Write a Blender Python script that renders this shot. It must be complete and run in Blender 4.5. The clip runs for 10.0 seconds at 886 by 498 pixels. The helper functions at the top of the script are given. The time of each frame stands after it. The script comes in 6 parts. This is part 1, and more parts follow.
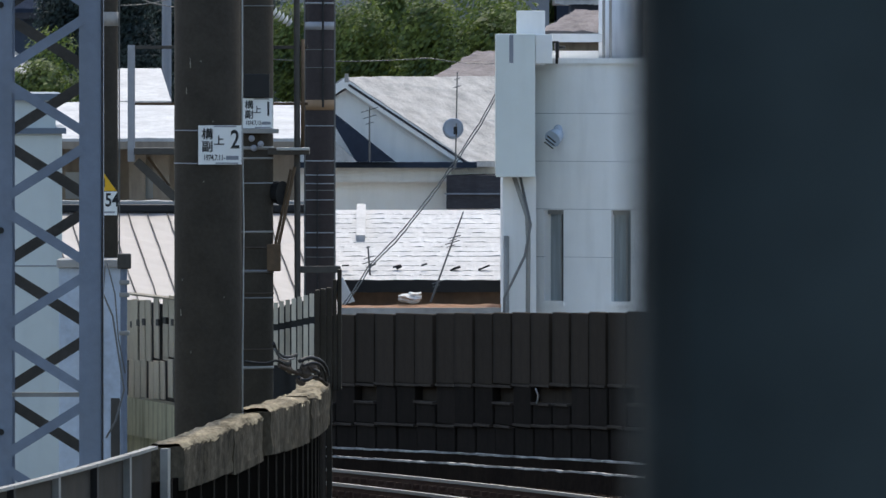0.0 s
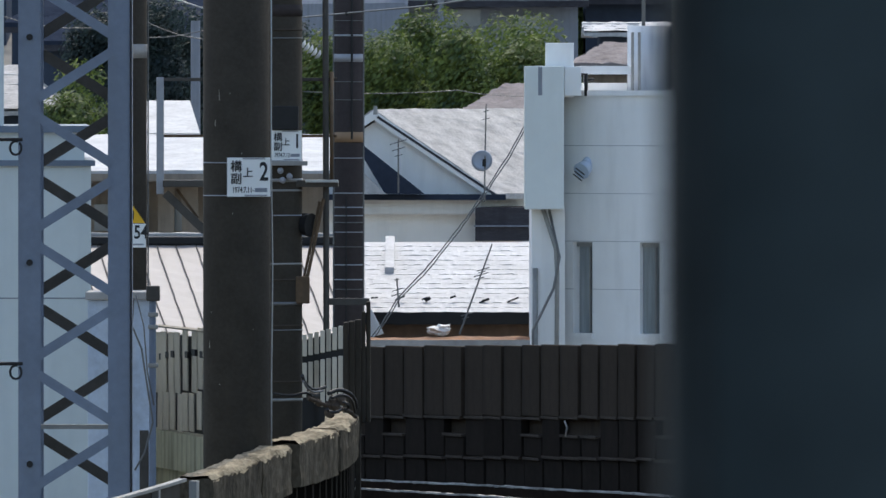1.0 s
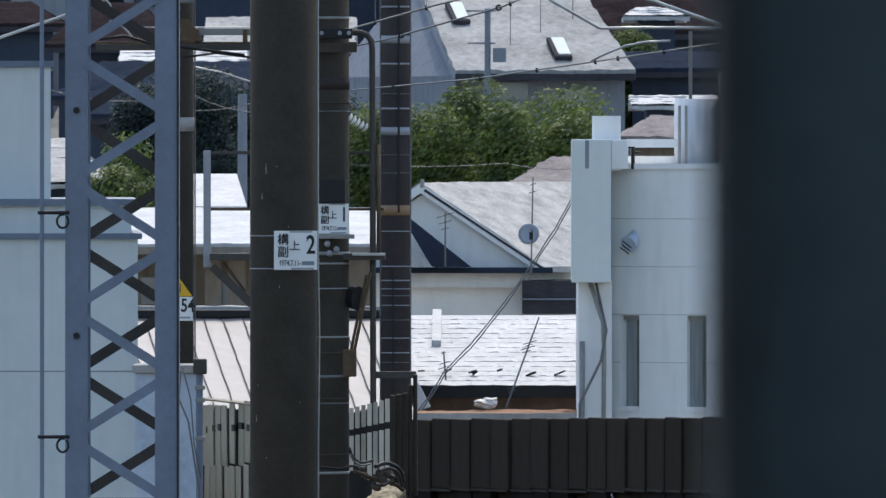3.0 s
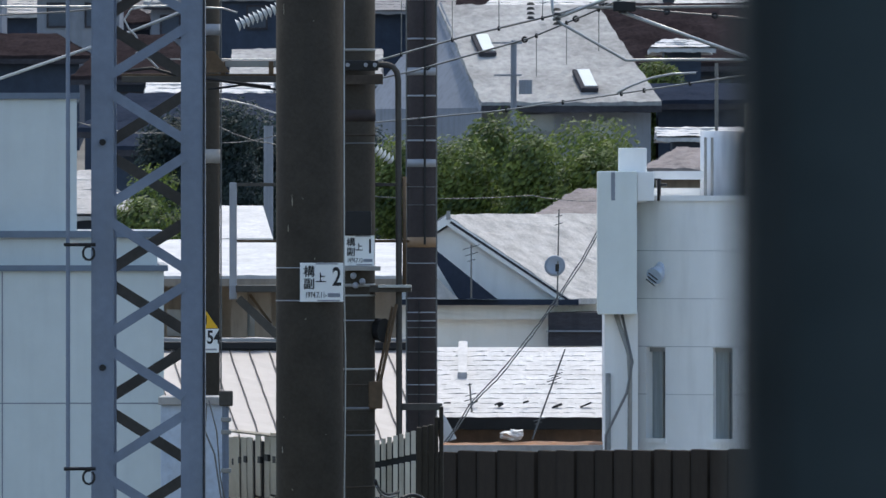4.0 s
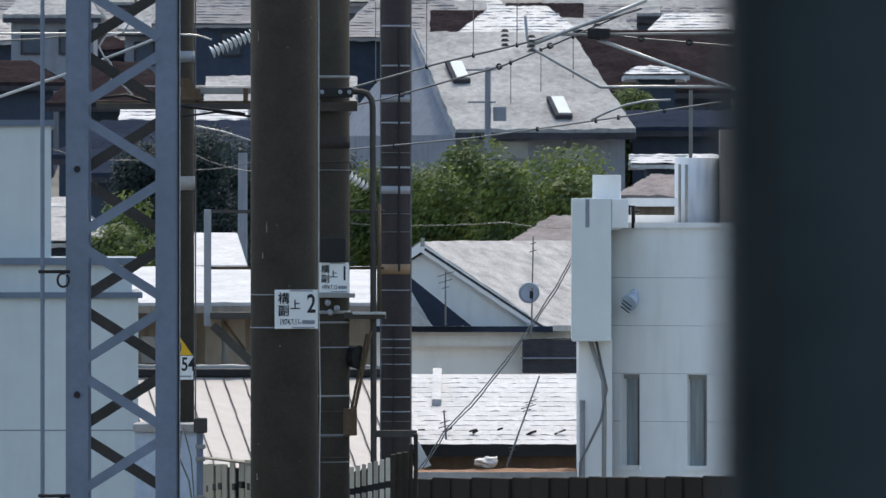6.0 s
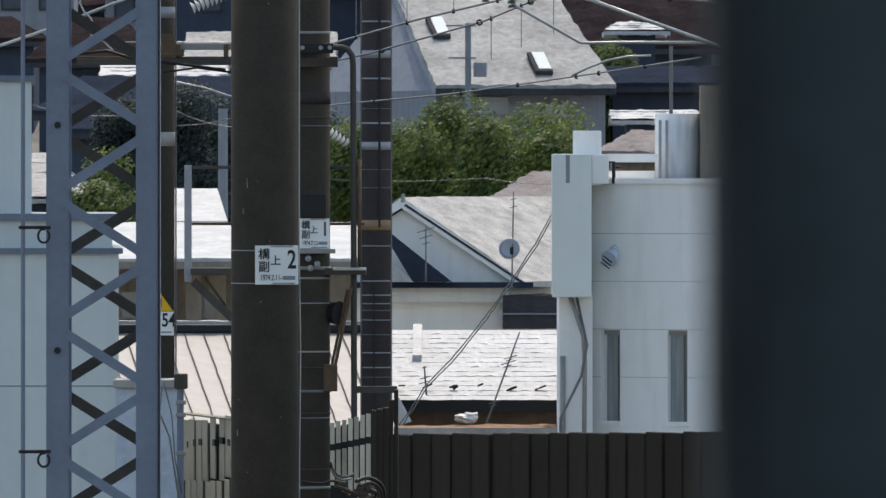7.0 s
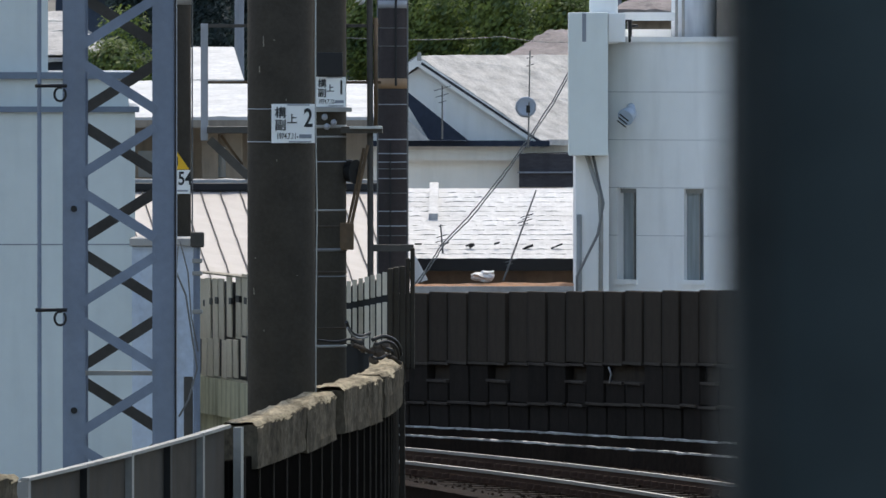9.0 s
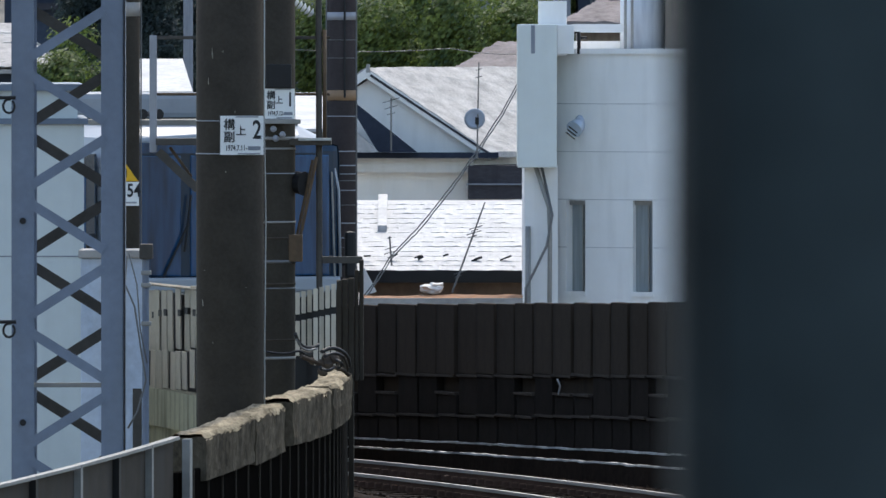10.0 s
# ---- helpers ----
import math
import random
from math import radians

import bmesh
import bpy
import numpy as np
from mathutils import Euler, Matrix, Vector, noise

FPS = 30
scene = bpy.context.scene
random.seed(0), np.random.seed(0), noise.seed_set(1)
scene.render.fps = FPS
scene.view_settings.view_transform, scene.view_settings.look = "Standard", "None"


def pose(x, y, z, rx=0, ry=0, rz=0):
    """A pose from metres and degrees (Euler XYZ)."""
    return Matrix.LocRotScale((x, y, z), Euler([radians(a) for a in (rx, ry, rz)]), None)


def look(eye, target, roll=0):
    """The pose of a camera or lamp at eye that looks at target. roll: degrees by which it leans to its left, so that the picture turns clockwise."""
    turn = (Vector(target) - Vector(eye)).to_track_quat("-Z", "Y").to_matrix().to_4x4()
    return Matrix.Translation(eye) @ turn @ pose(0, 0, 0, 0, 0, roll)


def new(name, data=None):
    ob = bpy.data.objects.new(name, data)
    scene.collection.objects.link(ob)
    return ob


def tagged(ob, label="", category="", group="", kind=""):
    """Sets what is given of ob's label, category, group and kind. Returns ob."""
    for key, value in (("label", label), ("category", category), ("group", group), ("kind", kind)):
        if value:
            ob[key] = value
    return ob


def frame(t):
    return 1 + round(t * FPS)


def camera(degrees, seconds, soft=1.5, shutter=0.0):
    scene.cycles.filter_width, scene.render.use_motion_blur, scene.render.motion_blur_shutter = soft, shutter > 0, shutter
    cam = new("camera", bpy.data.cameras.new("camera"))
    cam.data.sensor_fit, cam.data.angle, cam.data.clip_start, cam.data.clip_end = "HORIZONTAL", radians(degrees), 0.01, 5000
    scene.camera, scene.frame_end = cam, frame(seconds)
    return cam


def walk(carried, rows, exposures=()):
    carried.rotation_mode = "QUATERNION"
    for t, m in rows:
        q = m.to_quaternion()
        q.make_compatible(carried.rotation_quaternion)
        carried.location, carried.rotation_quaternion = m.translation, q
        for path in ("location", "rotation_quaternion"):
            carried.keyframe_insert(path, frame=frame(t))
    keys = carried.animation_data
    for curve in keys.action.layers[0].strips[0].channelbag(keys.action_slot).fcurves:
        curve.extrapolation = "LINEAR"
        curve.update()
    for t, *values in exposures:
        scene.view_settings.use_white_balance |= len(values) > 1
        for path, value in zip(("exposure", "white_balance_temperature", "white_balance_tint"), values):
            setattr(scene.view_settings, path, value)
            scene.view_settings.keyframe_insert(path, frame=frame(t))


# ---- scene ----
cam = camera(4.0, 10.0)
EYE = 4.63
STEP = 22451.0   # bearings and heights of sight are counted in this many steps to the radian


def bearing(u):
    return (u - 784) / STEP


# seconds, sideways shift of the eye, yaw, pitch
ROWS = [
    (0.0, 0.0000, 0.0000, -0.8703),
    (0.5, 0.0000, 0.0242, -0.8613),
    (1.0, 0.0000, 0.1302, -0.7248),
    (1.5, 0.0000, 0.2909, -0.5627),
    (2.0, 0.0000, 0.3292, -0.5091),
    (2.5, 0.0000, 0.3011, -0.4568),
    (2.7, 0.0000, 0.3292, -0.4338),
    (3.8, 0.0000, 0.3573, -0.2756),
    (4.0, 0.0000, 0.4594, -0.2501),
    (4.5, 0.0000, 0.5921, -0.2297),
    (5.0, 0.0000, 0.4466, -0.2118),
    (5.2, 0.0000, 0.4236, -0.1608),
    (6.3, -0.0060, 0.2986, -0.1276),
    (6.5, -0.0067, 0.2705, -0.1940),
    (7.0, -0.0060, 0.2527, -0.3279),
    (7.5, -0.0060, 0.2348, -0.3433),
    (8.0, -0.0060, 0.3369, -0.4096),
    (8.5, -0.0053, 0.4185, -0.7465),
    (9.0, -0.0060, 0.3267, -0.9672),
    (9.5, -0.0060, 0.2986, -1.0514),
    (10.0, -0.0060, 0.0957, -0.9136),
]
walk(cam, [(t, pose(x, 0, EYE, 90 + pitch, 0, yaw)) for t, x, yaw, pitch in ROWS],
     exposures=[(0, 0.0, 6720, 7), (1, 0.0, 6660, 7), (1.5, 0.0, 6600, 7), (2.5, 0.04, 6590, 7), (4.5, 0.04, 6550, 7), (5.2, 0.04, 6550, 7), (6.3, 0.06, 6940, 7), (6.5, 0.06, 6980, 7),
                (7, 0.02, 7300, 7), (7.5, 0.02, 7300, 7), (8, 0.02, 7320, 7), (8.5, 0.15, 7120, 7), (9, 0.1, 7000, 7), (9.5, 0.18, 6960, 7), (10, 0.2, 6700, 7)])
# a long lens focused on the curve: the post beside the camera goes soft
cam.data.dof.use_dof = True
cam.data.dof.focus_distance = 125.0
cam.data.dof.aperture_fstop = 38.0

# ---- daylight: high sun ahead of the camera, blue sky ----
SUN_EL, SUN_AZ = 56.0, 6.0
world = bpy.data.worlds.new("sky")
scene.world = world
world.use_nodes = True
wn = world.node_tree
bg = wn.nodes["Background"]
sky = wn.nodes.new("ShaderNodeTexSky")
sky.sky_type = "NISHITA"
sky.sun_disc = False
sky.sun_elevation = radians(SUN_EL)
sky.sun_rotation = radians(SUN_AZ)
sky.dust_density = 1.8
wn.links.new(sky.outputs[0], bg.inputs[0])
bg.inputs[1].default_value = 0.235
sun = new("sun", bpy.data.lights.new("sun", "SUN"))
sun.data.energy = 2.0
sun.data.angle = radians(0.5)
sun.data.color = (1.0, 0.95, 0.88)
sun.matrix_world = look((0, 0, 60), (-math.sin(radians(SUN_AZ)) * 60, -math.cos(radians(SUN_AZ)) * 60, 60 - 60 * math.tan(radians(SUN_EL))))


# ---- materials ----
def mat(name, color, rough=0.8, metal=0.0, scale=6.0, vary=0.25, bump=0.2, stain=0.0, stain_color=(0.05, 0.045, 0.04), stretch=(1, 1, 1), piece=0.0, spec=0.4):
    """A painted, weathered or mineral surface: grain, larger patches, streaked stains and relief."""
    m = bpy.data.materials.new(name)
    m.use_nodes = True
    nt = m.node_tree
    b = nt.nodes["Principled BSDF"]
    b.inputs["Roughness"].default_value = rough
    b.inputs["Metallic"].default_value = metal
    b.inputs["Specular IOR Level"].default_value = spec
    tc = nt.nodes.new("ShaderNodeTexCoord")
    mp = nt.nodes.new("ShaderNodeMapping")
    mp.inputs["Scale"].default_value = stretch
    nt.links.new(tc.outputs["Object"], mp.inputs[0])
    n1 = nt.nodes.new("ShaderNodeTexNoise")
    n1.inputs["Scale"].default_value = scale
    n1.inputs["Detail"].default_value = 8
    n1.inputs["Roughness"].default_value = 0.65
    nt.links.new(mp.outputs[0], n1.inputs["Vector"])
    n2 = nt.nodes.new("ShaderNodeTexNoise")
    n2.inputs["Scale"].default_value = scale * 0.13
    n2.inputs["Detail"].default_value = 4
    nt.links.new(mp.outputs[0], n2.inputs["Vector"])
    add = nt.nodes.new("ShaderNodeMath")
    add.operation = "ADD"
    nt.links.new(n1.outputs[0], add.inputs[0])
    nt.links.new(n2.outputs[0], add.inputs[1])
    last = add
    if piece:
        oi = nt.nodes.new("ShaderNodeObjectInfo")
        ml = nt.nodes.new("ShaderNodeMath")
        ml.operation = "MULTIPLY_ADD"
        ml.inputs[1].default_value = piece
        nt.links.new(oi.outputs["Random"], ml.inputs[0])
        nt.links.new(add.outputs[0], ml.inputs[2])
        last = ml
    mr = nt.nodes.new("ShaderNodeMapRange")
    mr.inputs["From Min"].default_value = 0.6
    mr.inputs["From Max"].default_value = 1.4 + piece
    mr.inputs["To Min"].default_value = 1.0 - vary
    mr.inputs["To Max"].default_value = 1.0 + vary
    nt.links.new(last.outputs[0], mr.inputs[0])
    mul = nt.nodes.new("ShaderNodeMix")
    mul.data_type = "RGBA"
    mul.blend_type = "MULTIPLY"
    mul.inputs["Factor"].default_value = 1.0
    mul.inputs["A"].default_value = (*color, 1)
    nt.links.new(mr.outputs[0], mul.inputs["B"])
    out = mul
    if stain:
        mp2 = nt.nodes.new("ShaderNodeMapping")
        mp2.inputs["Scale"].default_value = (3.0, 3.0, 0.35)
        nt.links.new(tc.outputs["Object"], mp2.inputs[0])
        n3 = nt.nodes.new("ShaderNodeTexNoise")
        n3.inputs["Scale"].default_value = 2.2
        n3.inputs["Detail"].default_value = 6
        nt.links.new(mp2.outputs[0], n3.inputs["Vector"])
        r3 = nt.nodes.new("ShaderNodeMapRange")
        r3.inputs["From Min"].default_value = 0.48
        r3.inputs["From Max"].default_value = 0.72
        r3.inputs["To Max"].default_value = stain
        nt.links.new(n3.outputs[0], r3.inputs[0])
        mx = nt.nodes.new("ShaderNodeMix")
        mx.data_type = "RGBA"
        nt.links.new(r3.outputs[0], mx.inputs["Factor"])
        nt.links.new(mul.outputs["Result"], mx.inputs["A"])
        mx.inputs["B"].default_value = (*stain_color, 1)
        out = mx
    nt.links.new(out.outputs["Result"], b.inputs["Base Color"])
    if bump:
        bp = nt.nodes.new("ShaderNodeBump")
        bp.inputs["Strength"].default_value = bump
        bp.inputs["Distance"].default_value = 0.01
        nt.links.new(n1.outputs[0], bp.inputs["Height"])
        nt.links.new(bp.outputs[0], b.inputs["Normal"])
    return m


def glass(name, color, rough=0.06):
    m = mat(name, color, rough, 0.0, 1.2, 0.3, 0.02, spec=0.9)
    return m


M = dict(
    # ground colour raised so that it reflects light onto the walls
    ground=mat("ground paled to bounce light onto the walls", (0.19, 0.18, 0.16), 0.95, 0, 0.6, 0.5, 0.3),
    ballast=mat("brown track ballast", (0.020, 0.013, 0.009), 0.95, 0, 9, 0.6, 1.0, spec=0.05),
    concrete=mat("weathered concrete", (0.30, 0.27, 0.22), 0.9, 0, 14, 0.4, 0.7, 0.5, spec=0.15),
    # coping: sides darkened as shade, top layer paled as sunlight
    coping=mat("stained coping stone darkened as in shade", (0.120, 0.098, 0.070), 0.95, 0, 30, 0.8, 1.0, 0.75, (0.045, 0.038, 0.030), (1, 0.6, 0.5), spec=0.03),
    crust=mat("sandy coping top paled as if sunlit", (0.33, 0.275, 0.19), 0.97, 0, 26, 0.95, 1.0, 0.35, (0.12, 0.10, 0.07), (1, 0.3, 1), spec=0.03),
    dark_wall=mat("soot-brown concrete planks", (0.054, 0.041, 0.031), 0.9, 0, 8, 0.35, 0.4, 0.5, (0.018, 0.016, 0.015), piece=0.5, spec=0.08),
    dark_wall_low=mat("brown-black planks with shade in their colour", (0.030, 0.024, 0.020), 0.95, 0, 8, 0.4, 0.4, 0.4, (0.012, 0.011, 0.010), piece=0.5, spec=0.03),
    pale_slat=mat("pale beige barrier panel", (0.58, 0.52, 0.42), 0.8, 0, 9, 0.25, 0.2, 0.6, (0.20, 0.165, 0.12), piece=0.35),
    pale_base=mat("streaked pale parapet", (0.55, 0.54, 0.40), 0.85, 0, 7, 0.25, 0.25, 0.7, (0.16, 0.15, 0.10)),
    panel=mat("dull grey metal panel", (0.066, 0.054, 0.043), 0.75, 0.0, 5, 0.45, 0.1, 0.75, (0.06, 0.055, 0.05), piece=0.4, spec=0.15),
    frame_metal=mat("bare galvanised frame", (0.30, 0.295, 0.28), 0.6, 0.2, 10, 0.25, 0.1),
    pole=mat("dark spun concrete", (0.050, 0.042, 0.032), 0.88, 0, 30, 0.3, 0.25, 0.35, (0.04, 0.035, 0.03), spec=0.15),
    pole_blue=mat("dark brown-grey pole", (0.052, 0.042, 0.041), 0.85, 0, 20, 0.3, 0.2, 0.4, spec=0.15),
    steel=mat("blue-grey painted steel", (0.18, 0.215, 0.285), 0.5, 0.1, 12, 0.18, 0.08, 0.3, (0.15, 0.17, 0.2)),
    brace=mat("brown-grey weathered steel", (0.085, 0.078, 0.07), 0.65, 0.2, 15, 0.3, 0.1, spec=0.2),
    rust_edge=mat("orange rust", (0.30, 0.14, 0.06), 0.8, 0, 14, 0.5, 0.2, 0.4),
    ledge=mat("worn dark ledge", (0.072, 0.058, 0.047), 0.9, 0, 12, 0.4, 0.3, spec=0.1),
    pit=mat("near-black planks", (0.008, 0.007, 0.006), 1.0, 0, 9, 0.4, 0.3, spec=0.0),
    dish=mat("pale blue-grey dish", (0.36, 0.42, 0.52), 0.5, 0, 8, 0.1, 0.0),
    rusty=mat("rusted steel", (0.13, 0.085, 0.05), 0.75, 0.2, 14, 0.5, 0.2, 0.4),
    black=mat("black rubber and paint", (0.012, 0.012, 0.013), 0.6, 0, 10, 0.3, 0.05),
    kerb_top=mat("kerb top coloured as a bright line", (0.48, 0.46, 0.43), 0.95, 0, 18, 0.9, 0.6, spec=0.1),
    wire=mat("bare wire", (0.16, 0.16, 0.16), 0.45, 0.4, 10, 0.2, 0),
    bright_wire=mat("galvanised pipe", (0.42, 0.43, 0.43), 0.4, 0.5, 8, 0.2, 0),
    rail=mat("polished rail head", (0.36, 0.34, 0.32), 0.55, 0.6, 12, 0.2, 0.05),
    rail_web=mat("rusty rail web", (0.09, 0.055, 0.04), 0.9, 0, 12, 0.3, 0.1, spec=0.05),
    tie=mat("dark sleeper", (0.03, 0.024, 0.02), 0.95, 0, 8, 0.4, 0.3, spec=0.05),
    curb=mat("pale curb concrete", (0.42, 0.40, 0.38), 0.9, 0, 10, 0.3, 0.6),
    cabin=mat("pale grey-blue cladding", (0.655, 0.70, 0.695), 0.6, 0, 3, 0.08, 0.05, 0.12, (0.35, 0.38, 0.4)),
    cabinet_blue=mat("scuffed pale blue enamel", (0.50, 0.57, 0.68), 0.55, 0, 14, 0.25, 0.15, 0.5, (0.62, 0.66, 0.72)),
    cabin_trim=mat("slate-blue flashing", (0.16, 0.20, 0.26), 0.5, 0.1, 6, 0.2, 0.05),
    white_wall=mat("white rendered wall", (0.87, 0.87, 0.86), 0.85, 0, 3, 0.05, 0.15, 0.16, (0.5, 0.5, 0.48)),
    white_box=mat("pale green-white cladding", (0.74, 0.78, 0.76), 0.7, 0, 3, 0.05, 0.05, 0.1, (0.5, 0.52, 0.5)),
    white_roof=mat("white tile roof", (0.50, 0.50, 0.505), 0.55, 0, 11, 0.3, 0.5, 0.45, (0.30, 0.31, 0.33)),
    pink_roof=mat("pale pinkish metal roof", (0.385, 0.345, 0.325), 0.5, 0.0, 2, 0.08, 0.05, 0.2, (0.33, 0.285, 0.26)),
    grey_roof=mat("grey slate roof", (0.36, 0.355, 0.345), 0.7, 0, 5, 0.45, 0.4, 0.3, (0.15, 0.15, 0.16), spec=0.15),
    brown_roof=mat("dark brown roof", (0.040, 0.031, 0.032), 1.0, 0, 10, 0.5, 0.4, 0.4, (0.018, 0.013, 0.015), spec=0.0),
    shingle=mat("pale shingle roof", (0.50, 0.475, 0.45), 0.75, 0, 16, 0.45, 0.8, 0.3, (0.36, 0.33, 0.31), (1, 1, 2.5), spec=0.1),
    tan_roof=mat("pale tan roof", (0.30, 0.285, 0.28), 0.7, 0, 12, 0.25, 0.4, spec=0.1),
    dusty_roof=mat("dusty pinkish roof", (0.27, 0.235, 0.225), 0.8, 0, 14, 0.35, 0.5, 0.4, (0.15, 0.12, 0.115), spec=0.1),
    annexe=mat("dark brown-grey siding, trim and painted shade", (0.060, 0.058, 0.066), 0.85, 0, 9, 0.4, 0.3, 0.4, (0.03, 0.03, 0.035), (1, 1, 6), spec=0.1),
    tank_blue=mat("glossy blue-white enamel", (0.52, 0.60, 0.72), 0.25, 0.3, 6, 0.15, 0.0, spec=0.6),
    tank=mat("white tank paint with grey runs", (0.70, 0.73, 0.76), 0.6, 0, 4, 0.1, 0.1, 0.55, (0.25, 0.28, 0.35)),
    joint=mat("dirty render joint", (0.50, 0.51, 0.52), 0.9, 0, 9, 0.3, 0.1),
    curtain_pane=mat("window pane before a grey-green curtain", (0.30, 0.335, 0.345), 0.15, 0, 6, 0.4, 0.0, 0.5, (0.17, 0.20, 0.22), (4, 4, 0.2), spec=0.5),
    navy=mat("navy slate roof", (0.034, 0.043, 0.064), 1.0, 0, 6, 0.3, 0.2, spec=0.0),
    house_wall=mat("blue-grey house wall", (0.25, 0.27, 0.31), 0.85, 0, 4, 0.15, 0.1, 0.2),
    # blue of the distance haze is put into this wall colour
    dark_wall_house=mat("dark house wall with bluish haze in its colour", (0.052, 0.067, 0.096), 0.85, 0, 4, 0.25, 0.1, spec=0.1),
    brown_wall=mat("brown timber wall", (0.17, 0.11, 0.075), 0.8, 0, 9, 0.35, 0.2, 0.4),
    beige_wall=mat("shaded beige wall", (0.28, 0.24, 0.2), 0.85, 0, 5, 0.25, 0.1, 0.4),
    sign=mat("white enamel plate", (0.88, 0.89, 0.88), 0.4, 0, 8, 0.06, 0, 0.12, (0.5, 0.45, 0.4)),
    ink=mat("black sign paint", (0.015, 0.017, 0.02), 0.5, 0, 8, 0.2, 0),
    yellow=mat("yellow warning enamel", (0.80, 0.45, 0.02), 0.45, 0, 8, 0.1, 0),
    orange_band=mat("faded orange band", (0.30, 0.19, 0.11), 0.7, 0, 8, 0.2, 0),
    silver=mat("silver band", (0.33, 0.34, 0.37), 0.5, 0.2, 8, 0.2, 0),
    dim_pane=mat("dim window pane", (0.05, 0.065, 0.09), 0.3, 0, 2, 0.5, 0.0, spec=0.3),
    pane=glass("dark window pane", (0.30, 0.34, 0.37)),
    # upright streaks paint reflections into the glass
    train_glass=mat("deep blue glass with reflections streaked into its colour", (0.020, 0.088, 0.20), 0.08, 0, 1.3, 0.8, 0.0, 0.7, (0.004, 0.018, 0.038), (3.5, 3.5, 0.3), spec=0.8),
    train_mask=mat("glossy navy front mask", (0.008, 0.030, 0.062), 0.25, 0, 3, 0.3, 0.0, spec=0.5),
    train_white=mat("white train body", (0.38, 0.41, 0.45), 0.35, 0, 3, 0.05, 0.02),
    train_blue=mat("sky-blue train body", (0.10, 0.30, 0.55), 0.3, 0, 3, 0.06, 0.02),
    train_unit=mat("dusty blue-white roof unit", (0.27, 0.30, 0.34), 0.6, 0, 4, 0.15, 0.05, 0.3, (0.18, 0.19, 0.2)),
    train_roof=mat("dusty cream train roof", (0.22, 0.205, 0.175), 0.7, 0, 4, 0.2, 0.1, 0.3),
    post_edge=mat("darker post edge", (0.021, 0.027, 0.030), 0.85, 0, 20, 0.5, 0.1, spec=0.1),
    post=mat("dark blue-grey painted post", (0.041, 0.060, 0.069), 0.8, 0, 16, 0.5, 0.05, 0.4, (0.022, 0.033, 0.039), spec=0.2),
    bark=mat("bark", (0.06, 0.045, 0.03), 0.9, 0, 10, 0.3, 0.4),
    insulator=mat("white porcelain", (0.72, 0.73, 0.72), 0.25, 0, 5, 0.05, 0),
    pigeon=mat("white plastic sheet", (0.72, 0.72, 0.7), 0.6, 0, 8, 0.15, 0.1),
)


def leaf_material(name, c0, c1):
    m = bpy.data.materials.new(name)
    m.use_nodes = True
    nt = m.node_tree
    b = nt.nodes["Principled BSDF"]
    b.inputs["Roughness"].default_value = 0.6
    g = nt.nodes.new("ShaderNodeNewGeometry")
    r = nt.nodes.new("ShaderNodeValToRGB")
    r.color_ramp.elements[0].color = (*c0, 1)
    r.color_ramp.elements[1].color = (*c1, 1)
    # broad noise paints shade pockets and bright tufts into the leaves
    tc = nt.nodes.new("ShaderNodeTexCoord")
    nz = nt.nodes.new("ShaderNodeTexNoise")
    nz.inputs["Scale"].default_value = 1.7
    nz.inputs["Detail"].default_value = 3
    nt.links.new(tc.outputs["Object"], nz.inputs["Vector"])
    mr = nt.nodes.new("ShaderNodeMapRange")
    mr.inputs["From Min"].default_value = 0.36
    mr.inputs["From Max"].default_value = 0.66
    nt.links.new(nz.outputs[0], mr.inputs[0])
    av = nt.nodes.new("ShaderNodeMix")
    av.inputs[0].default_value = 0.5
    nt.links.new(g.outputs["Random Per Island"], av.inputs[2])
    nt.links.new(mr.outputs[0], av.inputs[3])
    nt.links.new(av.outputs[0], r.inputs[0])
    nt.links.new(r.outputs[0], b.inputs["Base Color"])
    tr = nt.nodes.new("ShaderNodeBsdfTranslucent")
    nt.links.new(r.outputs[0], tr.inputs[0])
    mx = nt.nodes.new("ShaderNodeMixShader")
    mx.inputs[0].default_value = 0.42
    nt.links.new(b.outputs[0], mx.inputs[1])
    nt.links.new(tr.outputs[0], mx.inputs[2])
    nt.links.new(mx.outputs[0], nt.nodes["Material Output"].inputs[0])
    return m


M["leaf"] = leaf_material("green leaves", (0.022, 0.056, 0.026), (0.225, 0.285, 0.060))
# second leaf colour: shade and bluish haze mixed into the green
M["leaf_dark"] = leaf_material("leaves with shade and haze in their colour", (0.020, 0.038, 0.042), (0.045, 0.07, 0.06))


# ---- mesh helpers ----
def mesh_of(name, bm, material):
    me = bpy.data.meshes.new(name)
    bm.normal_update()
    bm.to_mesh(me)
    bm.free()
    me.materials.append(M[material] if isinstance(material, str) else material)
    return me


def part(name, bm, material, parent=None, label="", kind=""):
    ob = new(name, mesh_of(name, bm, material))
    ob.parent = parent
    return tagged(ob, label, kind=kind)


def thing(name, label, category, at=(0, 0, 0), group="", kind=""):
    ob = new(name)
    ob.location = at
    return tagged(ob, label, category, group, kind)


def solid(name, bm, material, label, category="", group="", kind=""):
    return tagged(new(name, mesh_of(name, bm, material)), label, category, group, kind)


